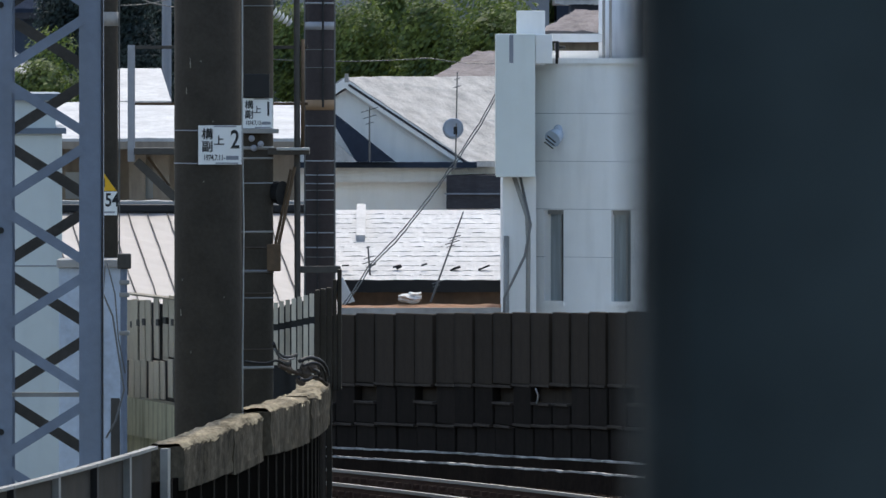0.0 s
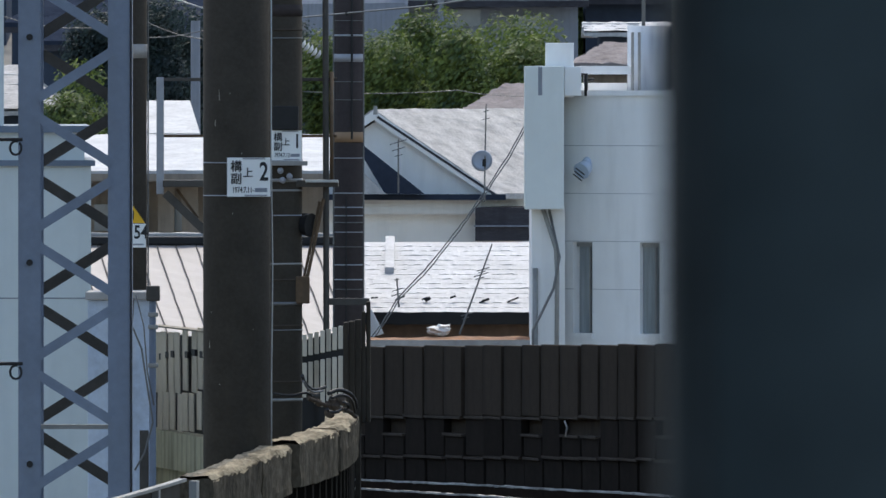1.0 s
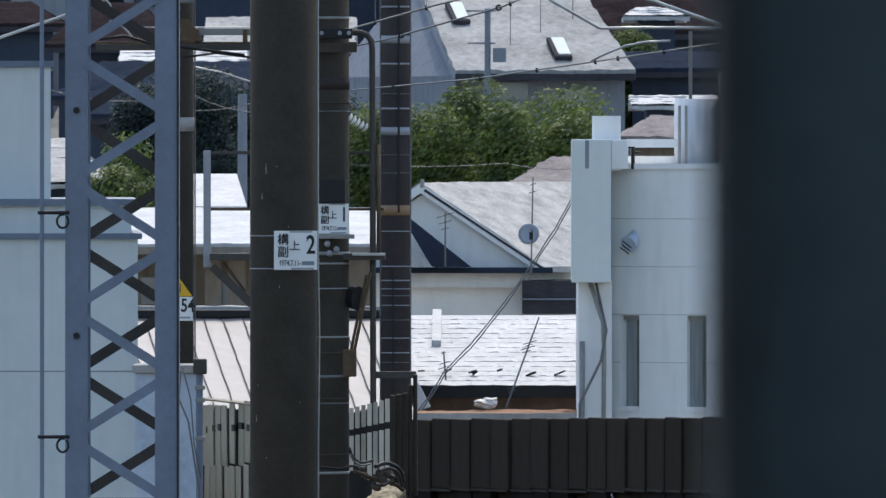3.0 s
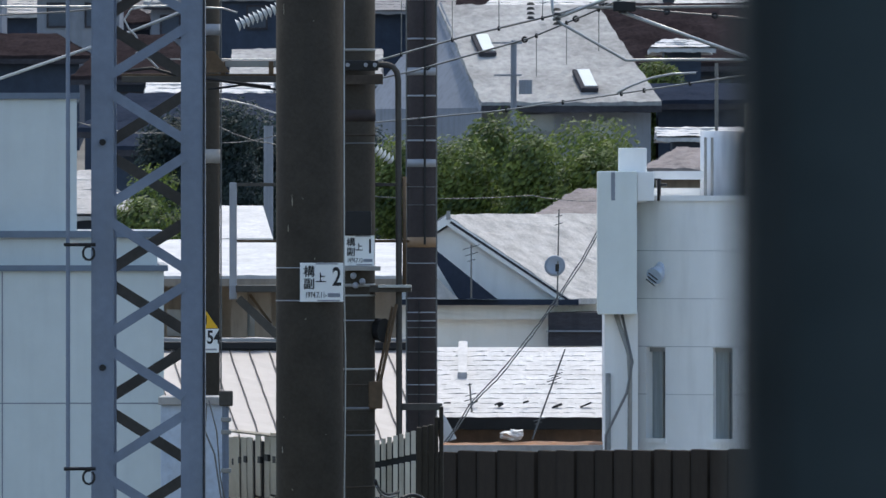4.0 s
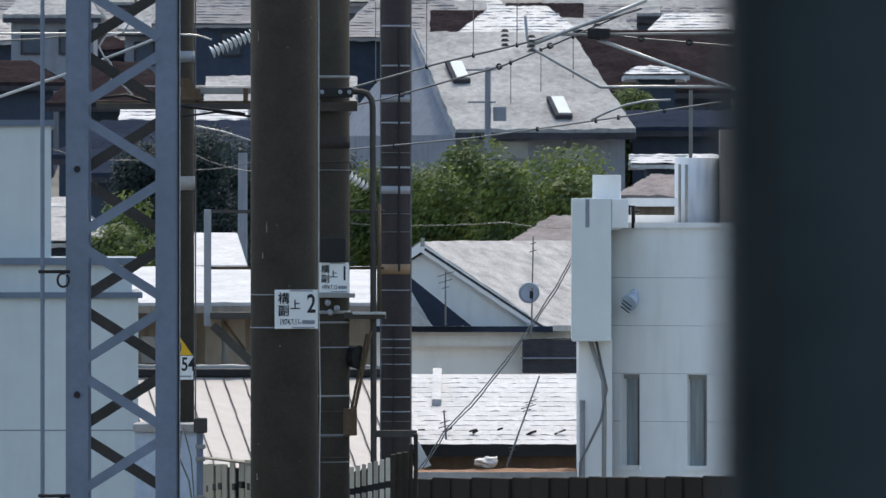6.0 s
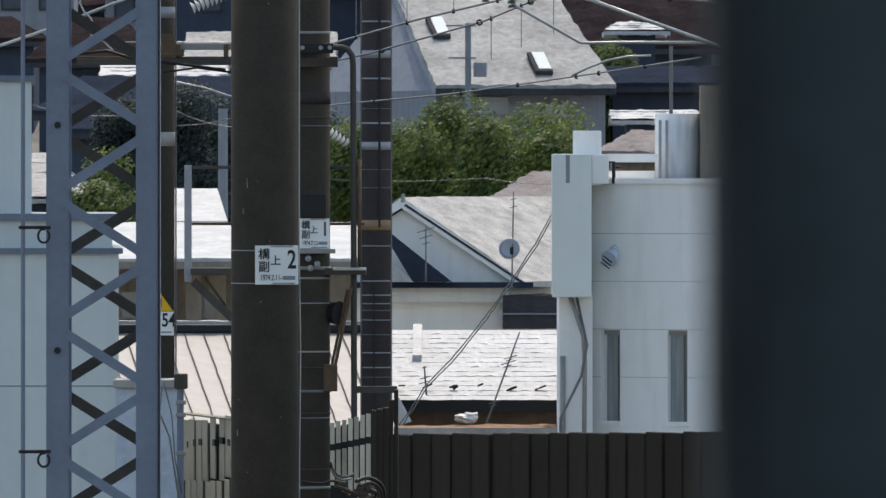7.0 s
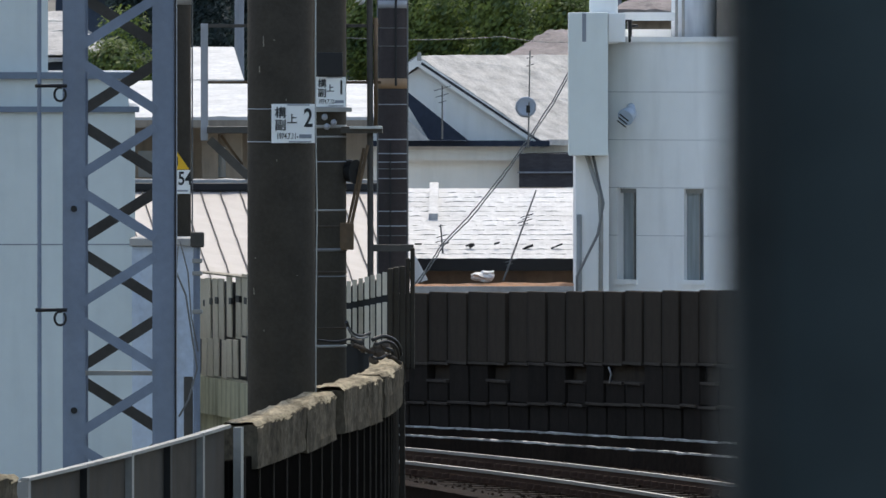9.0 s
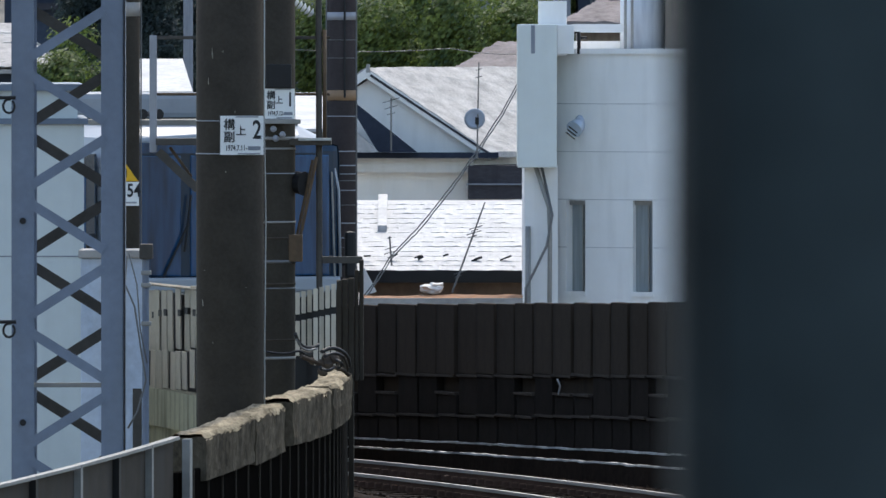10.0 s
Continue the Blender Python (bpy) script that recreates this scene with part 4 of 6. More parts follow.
def pitched_house(name, label, x0, x1, y, zb, ze, zr, depth, wall, roof, windows=(), group="", overhang=0.4, hip=0.0):
    """A house with its eaves towards the camera: walls, two roof slopes, windows."""
    h = thing(name, label, "house", (0, y, 0), group)
    bm = B()
    slab(bm, [(x0, 0, zb), (x1, 0, zb), (x1, depth, zb), (x0, depth, zb)], (0, 0, ze - zb))
    part("wall", bm, wall, h)
    bm = B()
    slab(bm, [(x0 + 0.01, 0.1, ze), (x0 + 0.01, depth - 0.1, ze), (x0 + 0.01 + hip * 0.9, depth / 2, zr - 0.1)], (0.1, 0, 0))
    slab(bm, [(x1 - 0.1, 0.1, ze), (x1 - 0.1, depth - 0.1, ze), (x1 - 0.1 - hip * 0.9, depth / 2, zr - 0.1)], (0.09, 0, 0))
    part("gable", bm, wall, h)
    o = overhang
    k = (zr - ze) / (depth / 2)
    front = [(x0 - o, -o, ze - o * k), (x1 + o, -o, ze - o * k), (x1 + o - hip, depth / 2, zr), (x0 - o + hip, depth / 2, zr)]
    rear = [(x0 - o, depth + o, ze - o * k), (x1 + o, depth + o, ze - o * k), (x1 + o - hip, depth / 2, zr), (x0 - o + hip, depth / 2, zr)]
    part("roof", ragged(slab(B(), front, (0, 0, 0.14)), 0.05, 22), roof, h)
    part("roof", slab(B(), rear, (0, 0, 0.13)), roof, h)
    if roof in ("white_roof", "shingle", "tan_roof"):
        a, b_, c, d = (Vector(p) for p in front)
        m_ = max(4, int((zr - ze) / 0.085))
        bm = B()
        for i in range(m_):
            f = i / m_
            p, q = a.lerp(d, f), b_.lerp(c, f)
            n_ = 18
            for k in range(n_):
                p0, p1 = p.lerp(q, k / n_), p.lerp(q, (k + 1) / n_)
                z0 = 0.125 + 0.045 * noise.noise(p0 * 2.3 + Vector((0, 0, i * 3.0)))
                z1 = 0.125 + 0.045 * noise.noise(p1 * 2.3 + Vector((0, 0, i * 3.0)))
                up0, up1 = p0.lerp(d if k < n_ / 2 else c, 1 / m_ / 1.5), p1.lerp(d if k < n_ / 2 else c, 1 / m_ / 1.5)
                bm.faces.new([bm.verts.new(w) for w in (p0 + Vector((0, 0, 0.1)), p1 + Vector((0, 0, 0.1)), p1 + Vector((0, 0, z1 + 0.03)), p0 + Vector((0, 0, z0 + 0.03)))])
                bm.faces.new([bm.verts.new(w) for w in (p0 + Vector((0, 0, z0 + 0.03)), p1 + Vector((0, 0, z1 + 0.03)), up1 + Vector((0, 0, 0.14)), up0 + Vector((0, 0, 0.14)))])
        part("tiling", bm, roof, h, kind="stuff")
    bm = B()
    box(bm, x0 - o, x1 + o, -o - 0.08, -o + 0.04, ze - o * k - 0.12, ze - o * k + 0.03)
    part("gutter", bm, "annexe", h)
    for a, b_, c, d in windows:
        w = new("window")
        w.parent = h
        bm = B()
        box(bm, a, b_, -0.06, 0.02, c, d)
        part("window_frame", bm, "annexe", w)
        bm = B()
        box(bm, a + 0.07, b_ - 0.07, -0.075, -0.05, c + 0.07, d - 0.07)
        part("pane", bm, "dim_pane", w)
    return h


# workshop with a pinkish seamed roof
def make_workshop():
    h = thing("workshop", "workshop with a pale pinkish standing-seam metal roof", "building", (0, 172, 0))
    x0, x1 = -6.541, -1.829
    ze, zr = 1.328, 2.473
    d = 5.0
    part("roof", ragged(slab(B(), [(x0, 0, ze - 0.2), (x1 + 0.45, 0, ze - 0.2), (x1, d, zr), (x0, d, zr)], (0, 0, -0.06)), 0.012), "pink_roof", h)
    n = 19
    for i in range(n):
        xa = x0 + (x1 - x0 + 0.5) * i / n
        a, b_ = Vector((xa, 0, ze - 0.18)), Vector((xa - 0.62, d, zr + 0.02))
        bm = B()
        pipe(bm, [a.lerp(b_, k / 16) + Vector((0.014 * noise.noise((i * 7.3, k * 0.9, 0)), 0, 0.006 * noise.noise((i * 3.1, k * 1.3, 5)))) for k in range(17)], 0.010, 6)
        part("seam", bm, "brace", h)
    bm = B()
    box(bm, x0, x1 + 0.1, d - 0.15, d + 0.1, zr - 0.02, zr + 0.09, 0.02)
    part("ridge_flashing", bm, "black", h, "dark ridge flashing")
    bm = B()
    box(bm, x0, x1 + 0.1, d + 0.1, d + 0.5, zr - 0.1, zr + 0.14, 0.02)
    ragged(bm, 0.018)
    part("ridge_cap", bm, "curb", h)
    bm = B()
    box(bm, x0 + 0.2, x1 - 0.2, 0.3, d + 0.5, -5, ze - 0.3)
    part("wall", bm, "beige_wall", h)


make_workshop()


# house behind the workshop with a white roof and a shaded porch
def make_porch_house():
    h = thing("porch_house", "house with a bright white roof over a shaded beige wall", "house", (0, 190, 0))
    x0, x1 = -6.973, -1.997
    ze, zr = 3.357, 3.866
    part("roof", ragged(slab(B(), [(x0, -2.0, ze), (x1, -2.0, ze), (x1, 5.0, zr), (x0, 5.0, zr)], (0, 0, 0.06)), 0.02), "white_roof", h)
    bm = B()
    box(bm, x0, x1, -2.06, -1.98, ze - 0.1, ze + 0.01)
    part("gutter", bm, "beige_wall", h)
    bm = B()
    box(bm, x0 + 0.2, x1 - 0.2, 0.0, 5.0, -5, ze - 0.02)
    part("wall", bm, "beige_wall", h)
    for u in (243, 285, 160):
        x = bearing(u) * 189
        bm = B()
        box(bm, x - 0.12, x + 0.12, -1.0, -0.8, -5, ze - 0.02)
        part("porch_post", bm, "beige_wall", h)
    for u in (262, 200, 130):
        x = bearing(u) * 190
        bm = B()
        box(bm, x - 0.12, x + 0.1, -0.03, 0.0, 2.497, 2.895)
        part("window_pane", bm, "pane", h)
    part("upper_roof", slab(B(), [(-5.055, 5.2, 3.862), (-4.182, 5.2, 3.862), (-4.401, 8, 4.363), (-5.069, 8, 4.363)], (0, 0, 0.08)), "white_roof", h)


make_porch_house()

# big grey-roofed house on the rise, its gable to the side
def make_grey_house():
    y = 330.0
    h = thing("grey_house", "large house with a sunlit grey roof, skylights and blue-grey walls", "house", (0, y, 0))
    ze, zr = 6.864, 9.479
    xl, xr = -1.382, 3.028
    dep = 6.0
    part("roof", ragged(slab(B(), [(-1.646, -0.5, ze), (xr, -0.5, ze), (1.407, dep, zr), (-2.814, dep, zr)], (0, 0, 0.15)), 0.05), "grey_roof", h)
    part("gable_wall", slab(B(), [(-1.646, 0.2, ze), (-2.814, dep, zr), (-4.924, dep, ze), (-4.924, dep, ze - 9), (-1.646, 0.2, ze - 9)], (0.3, 0.4, 0)), "house_wall", h)
    bm = B()
    box(bm, -1.646 + 0.3, 2.763, 0.3, dep * 2, ze - 9, ze - 0.02)
    part("wall", bm, "house_wall", h)
    bm = B()
    box(bm, -1.646, xr, -0.6, -0.45, ze - 0.12, ze + 0.05)
    ragged(bm, 0.02)
    part("gutter", bm, "annexe", h)
    part("verge", slab(B(), [(-1.705, -0.5, ze - 0.1), (-1.587, -0.5, ze + 0.05), (-2.754, dep, zr + 0.2), (-2.873, dep, zr)], (0, 0.1, 0.05)), "house_wall", h)
    k = (zr - ze) / (dep + 0.5)
    for u, f in ((676, 0.555), (856, 0.19)):
        x = bearing(u) * 332
        yy = -0.5 + f * (dep + 0.5)
        z = ze + f * (zr - ze) + 0.16
        s = new("skylight")
        s.parent = h
        s.matrix_basis = pose(x, yy, z, math.degrees(math.atan(k)), 0, 10.5)
        bm = B()
        box(bm, -0.24, 0.22, -0.68, 0.68, 0, 0.12, 0.02)
        part("skylight_frame", bm, "annexe", s)
        bm = B()
        box(bm, -0.13, 0.20, -0.56, 0.62, 0.12, 0.14)
        part("pane", bm, "white_box", s, "bright skylight pane")
    for u0, u1, v0, v1 in ((735, 800, -10, -40), (860, 905, 10, -28)):
        x0, x1 = bearing(u0) * 330, bearing(u1) * 330
        bm = B()
        box(bm, x0, x1, 0.22, 0.3, 4.63 + (100 - v0) / STEP * 330, 4.63 + (100 - v1) / STEP * 330)
        part("window_pane", bm, "pane", h)


make_grey_house()

# houses crowded up the hillside
HILL = [
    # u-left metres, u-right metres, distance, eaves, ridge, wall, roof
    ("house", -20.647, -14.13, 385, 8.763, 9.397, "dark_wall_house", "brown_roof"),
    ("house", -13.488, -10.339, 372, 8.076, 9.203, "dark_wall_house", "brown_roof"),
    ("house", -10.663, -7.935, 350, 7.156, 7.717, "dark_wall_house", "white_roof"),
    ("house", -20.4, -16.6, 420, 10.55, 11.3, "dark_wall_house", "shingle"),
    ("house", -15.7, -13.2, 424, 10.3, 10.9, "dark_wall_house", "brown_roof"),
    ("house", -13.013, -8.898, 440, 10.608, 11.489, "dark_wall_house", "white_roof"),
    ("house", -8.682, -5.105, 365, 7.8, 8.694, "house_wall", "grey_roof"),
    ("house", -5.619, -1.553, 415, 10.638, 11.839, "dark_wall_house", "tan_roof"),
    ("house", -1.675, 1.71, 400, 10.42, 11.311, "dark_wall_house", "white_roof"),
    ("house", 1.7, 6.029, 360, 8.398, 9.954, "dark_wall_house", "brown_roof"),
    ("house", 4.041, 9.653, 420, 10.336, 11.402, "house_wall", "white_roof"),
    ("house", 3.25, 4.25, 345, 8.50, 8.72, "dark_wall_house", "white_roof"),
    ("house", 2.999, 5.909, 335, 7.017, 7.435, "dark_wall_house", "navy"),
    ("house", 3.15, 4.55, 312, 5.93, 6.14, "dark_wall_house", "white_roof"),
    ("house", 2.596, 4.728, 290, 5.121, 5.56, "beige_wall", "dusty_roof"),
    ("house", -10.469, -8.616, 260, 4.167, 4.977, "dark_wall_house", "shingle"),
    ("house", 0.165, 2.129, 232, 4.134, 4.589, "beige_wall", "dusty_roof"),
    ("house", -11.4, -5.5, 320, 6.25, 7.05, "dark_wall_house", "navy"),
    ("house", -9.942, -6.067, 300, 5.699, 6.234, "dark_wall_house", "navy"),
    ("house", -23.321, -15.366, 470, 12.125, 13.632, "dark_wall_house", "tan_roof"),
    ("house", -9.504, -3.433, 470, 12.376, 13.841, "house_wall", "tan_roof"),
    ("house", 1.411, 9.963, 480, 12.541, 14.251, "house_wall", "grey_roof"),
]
LABELS = {"shingle": "low house under a pale speckled shingle roof", "brown_roof": "dark-walled hillside house under a dark brown roof", "white_roof": "hillside house under a glaring white roof", "tan_roof": "hillside house under a pale tan roof",
          "dusty_roof": "low house under a dusty pinkish roof", "grey_roof": "hillside house under a grey slate roof", "navy": "dark-walled house under a navy roof"}
rng = random.Random(3)
for kind_, x0, x1, y, ze, zr, wl, rf in HILL:
    wins = []
    x = x0 + 0.5
    while x < x1 - 1.4:
        ww = rng.uniform(0.8, 1.5)
        if rng.random() < 0.75:
            wins.append((x, x + ww, ze - 1.7, ze - 0.45))
        x += ww + rng.uniform(0.4, 1.3)
    pitched_house("house", LABELS[rf], x0, x1, y, ground_height((x0 + x1) / 2, y) - 2.5, ze, zr, 6.5, wl, rf, wins, "hillside houses", hip=0.85 if rf == "dusty_roof" else 0.35 if y == 345 else 1.2 if rng.random() < 0.5 else 0.0)

# smaller houses packed in between, higher up the slope
rng = random.Random(17)
for i in range(26):
    y = rng.uniform(392, 500)
    u = -380 + 60 * i + rng.uniform(-25, 25)
    x = bearing(u) * y
    w_ = rng.uniform(2.2, 3.6)
    zr = EYE + (100 + rng.uniform(235, 330)) / STEP * y
    rf = rng.choice(("navy", "tan_roof", "brown_roof", "white_roof", "grey_roof", "tan_roof"))
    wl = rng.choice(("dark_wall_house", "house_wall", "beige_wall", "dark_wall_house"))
    wins = [(x - w_ / 2 + 0.3, x - w_ / 2 + 1.0, zr - 2.0, zr - 1.2), (x + 0.2, x + 0.9, zr - 2.0, zr - 1.2)]
    pitched_house("house", LABELS[rf], x - w_ / 2, x + w_ / 2, y, ground_height(x, y) - 2.5, zr - rng.uniform(0.7, 1.0), zr, 4.0, wl, rf, wins, "hillside houses", 0.25, rng.choice((0.0, 0.7)))


# ---- trees ----
def make_tree(x, y, zb, zt, rx, seed, leaf="leaf", label="leafy green broadleaf tree in full summer leaf"):
    rng = random.Random(seed)
    t = thing("tree", label, "tree", (x, y, zb), "trees behind the roofs")
    hgt = zt - zb
    bm = B()
    top = hgt * 0.55
    rod(bm, (0, 0, 0), (0.1, 0, top), 0.22, 0.12, 10)
    limbs = []
    for k in range(7):
        a, e = rng.uniform(0, 6.28), rng.uniform(0.55, 1.1)
        p0 = Vector((0.05, 0, top * rng.uniform(0.5, 1.0)))
        p1 = p0 + Vector((math.cos(a) * math.cos(e) * rx, math.sin(a) * math.cos(e) * rx, math.sin(e) * rx * 0.8))
        rod(bm, p0, p1, 0.09, 0.03, 6)
        limbs.append(p1)
    part("trunk", bm, "bark", t)
    clumps = []
    for k in range(46):
        a = rng.uniform(0, 6.28)
        q = rng.uniform(0, 1) ** 0.6
        zz = rng.uniform(0.18, 1.0)
        env = math.sin(min(1.0, zz * 1.15) * math.pi * 0.86 + 0.25)
        clumps.append((Vector((math.cos(a) * rx * q * env, math.sin(a) * rx * q * env * 0.9, hgt * zz - 0.25)), rng.uniform(0.4, 0.75)))
    verts, faces = [], []
    for c, r in clumps:
        for _ in range(780):
            d = Vector((rng.gauss(0, 1), rng.gauss(0, 1), rng.gauss(0, 1))).normalized()
            p = c + d * r * rng.uniform(0.6, 1.05)
            n = (d + Vector((rng.gauss(0, 0.5), rng.gauss(0, 0.5), rng.gauss(0.4, 0.5)))).normalized()
            s = rng.uniform(0.024, 0.050)
            u = n.orthogonal().normalized()
            w = n.cross(u)
            i = len(verts)
            verts += [p + u * s * 1.5, p + w * s * 0.7, p - u * s * 1.5, p - w * s * 0.7]
            faces.append((i, i + 1, i + 2, i + 3))
    me = bpy.data.meshes.new("crown")
    me.from_pydata(verts, [], faces)
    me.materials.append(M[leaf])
    ob = new("crown", me)
    ob.parent = t
    return t


TREES = [
    (-3.081, 262, 5.82, 1.6), (-2.299, 266, 5.957, 1.7), (-1.668, 260, 5.904, 1.6), (-0.988, 264, 6.065, 1.8),
    (-0.277, 259, 5.945, 1.6), (0.366, 265, 6.046, 1.8), (0.973, 260, 6.066, 1.7), (1.26, 262, 5.855, 1.3),
    (-8.099, 262, 4.922, 1.5), (-8.32, 258, 4.515, 1.2), (3.071, 343, 8.266, 1.1),
]
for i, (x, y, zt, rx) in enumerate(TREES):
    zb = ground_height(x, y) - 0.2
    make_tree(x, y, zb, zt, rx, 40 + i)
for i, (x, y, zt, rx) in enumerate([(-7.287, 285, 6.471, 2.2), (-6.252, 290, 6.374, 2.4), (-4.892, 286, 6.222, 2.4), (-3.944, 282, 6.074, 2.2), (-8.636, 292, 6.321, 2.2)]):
    make_tree(x, y, ground_height(x, y) - 0.2, zt, rx, 80 + i, "leaf_dark", "dark tree on the slope, shade and haze in its leaf colour")


# ---- train coming round the curve ----
TRACK_R = 105.38


def make_train():
    """Local x outwards from the curve's centre, local y back along the train, z from the rail head; the nose is at y = 0."""
    t = thing("train", "white and sky-blue electric train with a large dark windscreen", "train")
    L, W = 18.0, 3.0
    hw = W / 2

    def section(zs):
        return [(-hw, zs[0]), (hw, zs[0]), (hw, zs[1]), (hw - 0.10, zs[2]), (hw - 0.45, zs[3]), (-hw + 0.45, zs[3]), (-hw + 0.10, zs[2]), (-hw, zs[1])]

    def hull(bm, ys):
        rings = []
        for y, inset, zs in ys:
            rings.append([bm.verts.new((x * (1 - inset), y, z)) for x, z in section(zs)])
        for p, q in zip(rings, rings[1:]):
            for i in range(8):
                j = (i + 1) % 8
                bm.faces.new((p[i], p[j], q[j], q[i]))
        bm.faces.new(rings[0])
        bm.faces.new(rings[-1][::-1])
        bmesh.ops.recalc_face_normals(bm, faces=bm.faces)
        return bm

    bm = hull(B(), [(0.0, 0.05, (0.95, 3.25, 3.5, 3.62)), (0.3, 0.0, (0.95, 3.3, 3.6, 3.76)), (L, 0.0, (0.95, 3.3, 3.6, 3.76))])
    part("body", bm, "train_white", t)
    bm = B()
    box(bm, -hw + 0.40, hw - 0.40, 0.25, L - 0.1, 3.72, 3.80, 0.02)
    part("roof_deck", bm, "train_roof", t, "cream roof deck")
    for yy, ll in ((2.0, 4.2), (9.5, 4.2)):
        bm = B()
        box(bm, -1.0, 1.0, yy, yy + ll, 3.80, 4.10, 0.07)
        part("roof_unit", bm, "train_unit", t, "dusty white roof cooling unit")
    for x in (-0.62, -0.42):
        bm = B()
        rod(bm, (x, 0.9, 3.76), (x, 0.9, 3.84), 0.03, 0.03)
        rod(bm, (x, 1.1, 3.86), (x, 0.75, 3.86), 0.025, 0.06, 12)
        part("horn", bm, "black", t)
    bm = B()
    pipe(bm, [(-hw + 0.1, 0.02, 3.36), (-hw + 0.42, 0.0, 3.56), (0, -0.03, 3.62), (hw - 0.42, 0.0, 3.56), (hw - 0.1, 0.02, 3.36)], 0.05, 8)
    part("brow", bm, "train_white", t, "white curved brow over the windscreen")
    bm = B()
    pipe(bm, [(hw - 0.1, -0.02, 3.36), (hw - 0.03, -0.04, 3.0), (hw - 0.01, -0.05, 2.0)], 0.018, 8)
    part("corner_trim", bm, "train_white", t, "thin white corner trim")
    # nose: blue surround, windscreens, lower band
    bm = B()
    box(bm, -hw + 0.03, hw - 0.02, -0.05, 0.05, 1.95, 3.52, 0.08)
    part("front_mask", bm, "train_mask", t, "dark navy front surround")
    for a, b_ in ((-hw + 0.12, -0.52), (-0.40, 0.36), (0.46, hw - 0.16)):
        bm = B()
        box(bm, a, b_, -0.075, -0.02, 2.02, 3.40, 0.02)
        part("windscreen", bm, "train_glass", t, "dark blue windscreen")
    bm = B()
    box(bm, -hw + 0.25, hw - 0.25, -0.08, -0.05, 3.42, 3.54)
    part("destination_blind", bm, "train_glass", t)
    for s in (-1, 1):
        bm = B()
        rod(bm, (s * 0.75, -0.1, 2.03), (s * 0.45, -0.12, 2.62), 0.015, 0.012, 6)
        rod(bm, (s * 0.45 - 0.05, -0.12, 2.3), (s * 0.45 + 0.03, -0.12, 2.95), 0.012, 0.012, 6)
        part("wiper", bm, "black", t)
        bm = B()
        box(bm, s * (hw + 0.12) - 0.06, s * (hw + 0.12) + 0.06, -0.08, 0.02, 1.98, 2.52, 0.04)
        rod(bm, (s * (hw - 0.05), 0.02, 2.15), (s * (hw + 0.12), -0.03, 2.15), 0.02, 0.02)
        part("mirror", bm, "black", t)
        bm = B()
        rod(bm, (s * (hw - 0.1), -0.09, 2.0), (s * (hw - 0.13), -0.07, 3.2), 0.012, 0.012, 8)
        part("grab_rail", bm, "frame_metal", t)
        bm = B()
        box(bm, s * 0.95 - 0.17, s * 0.95 + 0.17, -0.09, -0.04, 1.35, 1.52, 0.03)
        part("headlight", bm, "train_white", t)
        bm = B()
        for k in range(6):
            box(bm, s * (hw + 0.004) - 0.01, s * (hw + 0.004) + 0.01, 2.2 + k * 2.6, 3.9 + k * 2.6, 2.0, 2.95)
        part("side_windows", bm, "train_glass", t)
        bm = B()
        box(bm, s * (hw + 0.006) - 0.012, s * (hw + 0.006) + 0.012, 0.1, 1.95, 1.98, 3.42, 0.01)
        part("cab_side_mask", bm, "train_mask", t, "dark navy cab side")
        bm = B()
        box(bm, s * (hw + 0.014) - 0.012, s * (hw + 0.014) + 0.012, 0.35, 1.75, 2.08, 3.2, 0.01)
        part("cab_side_window", bm, "train_glass", t)
        bm = B()
        box(bm, s * (hw + 0.003) - 0.008, s * (hw + 0.003) + 0.008, 2.0, L, 2.98, 3.2)
        part("side_stripe", bm, "train_blue", t)
    bm = B()
    box(bm, -hw + 0.02, hw - 0.02, -0.09, 0.1, 1.84, 2.01, 0.03)
    part("front_ledge", bm, "train_white", t)
    bm = B()
    box(bm, -hw + 0.1, hw - 0.1, 0.05, 0.5, 0.25, 0.95, 0.05)
    part("skirt", bm, "black", t)
    for yy in (2.2, 4.3, 13.0, 15.1):
        bm = B()
        for s in (-1, 1):
            rod(bm, (s * 0.66, yy, 0.43), (s * 0.78, yy, 0.43), 0.43, 0.43, 24)
        rod(bm, (-0.7, yy, 0.43), (0.7, yy, 0.43), 0.07, 0.07, 8)
        part("wheelset", bm, "rail_web", t)
    bm = B()
    for yy in (3.25, 14.05):
        box(bm, -0.95, 0.95, yy - 1.5, yy + 1.5, 0.5, 0.95, 0.04)
    part("bogie", bm, "black", t)
    return t


TRAIN = make_train()
NOSE_END, SPEED = 21.3, 11.7   # the nose's angle on the curve at 10 s, and metres a second


def motions():
    rows = []
    for i in range(21):
        t = i * 0.5
        deg = NOSE_END + math.degrees((10.0 - t) * SPEED / TRACK_R)
        back = arc(TRACK_R, deg + math.degrees(17.0 / TRACK_R), 0)
        nose = arc(TRACK_R, deg, 0)
        yaw = math.degrees(math.atan2(-(back.x - nose.x), back.y - nose.y))
        rows.append((t, pose(nose.x, nose.y, 0.0, 0, 0, yaw)))
    walk(TRAIN, rows)


# ---- fittings on the poles ----
def z_at(v, y):
    return EYE + (100 - v) / STEP * y


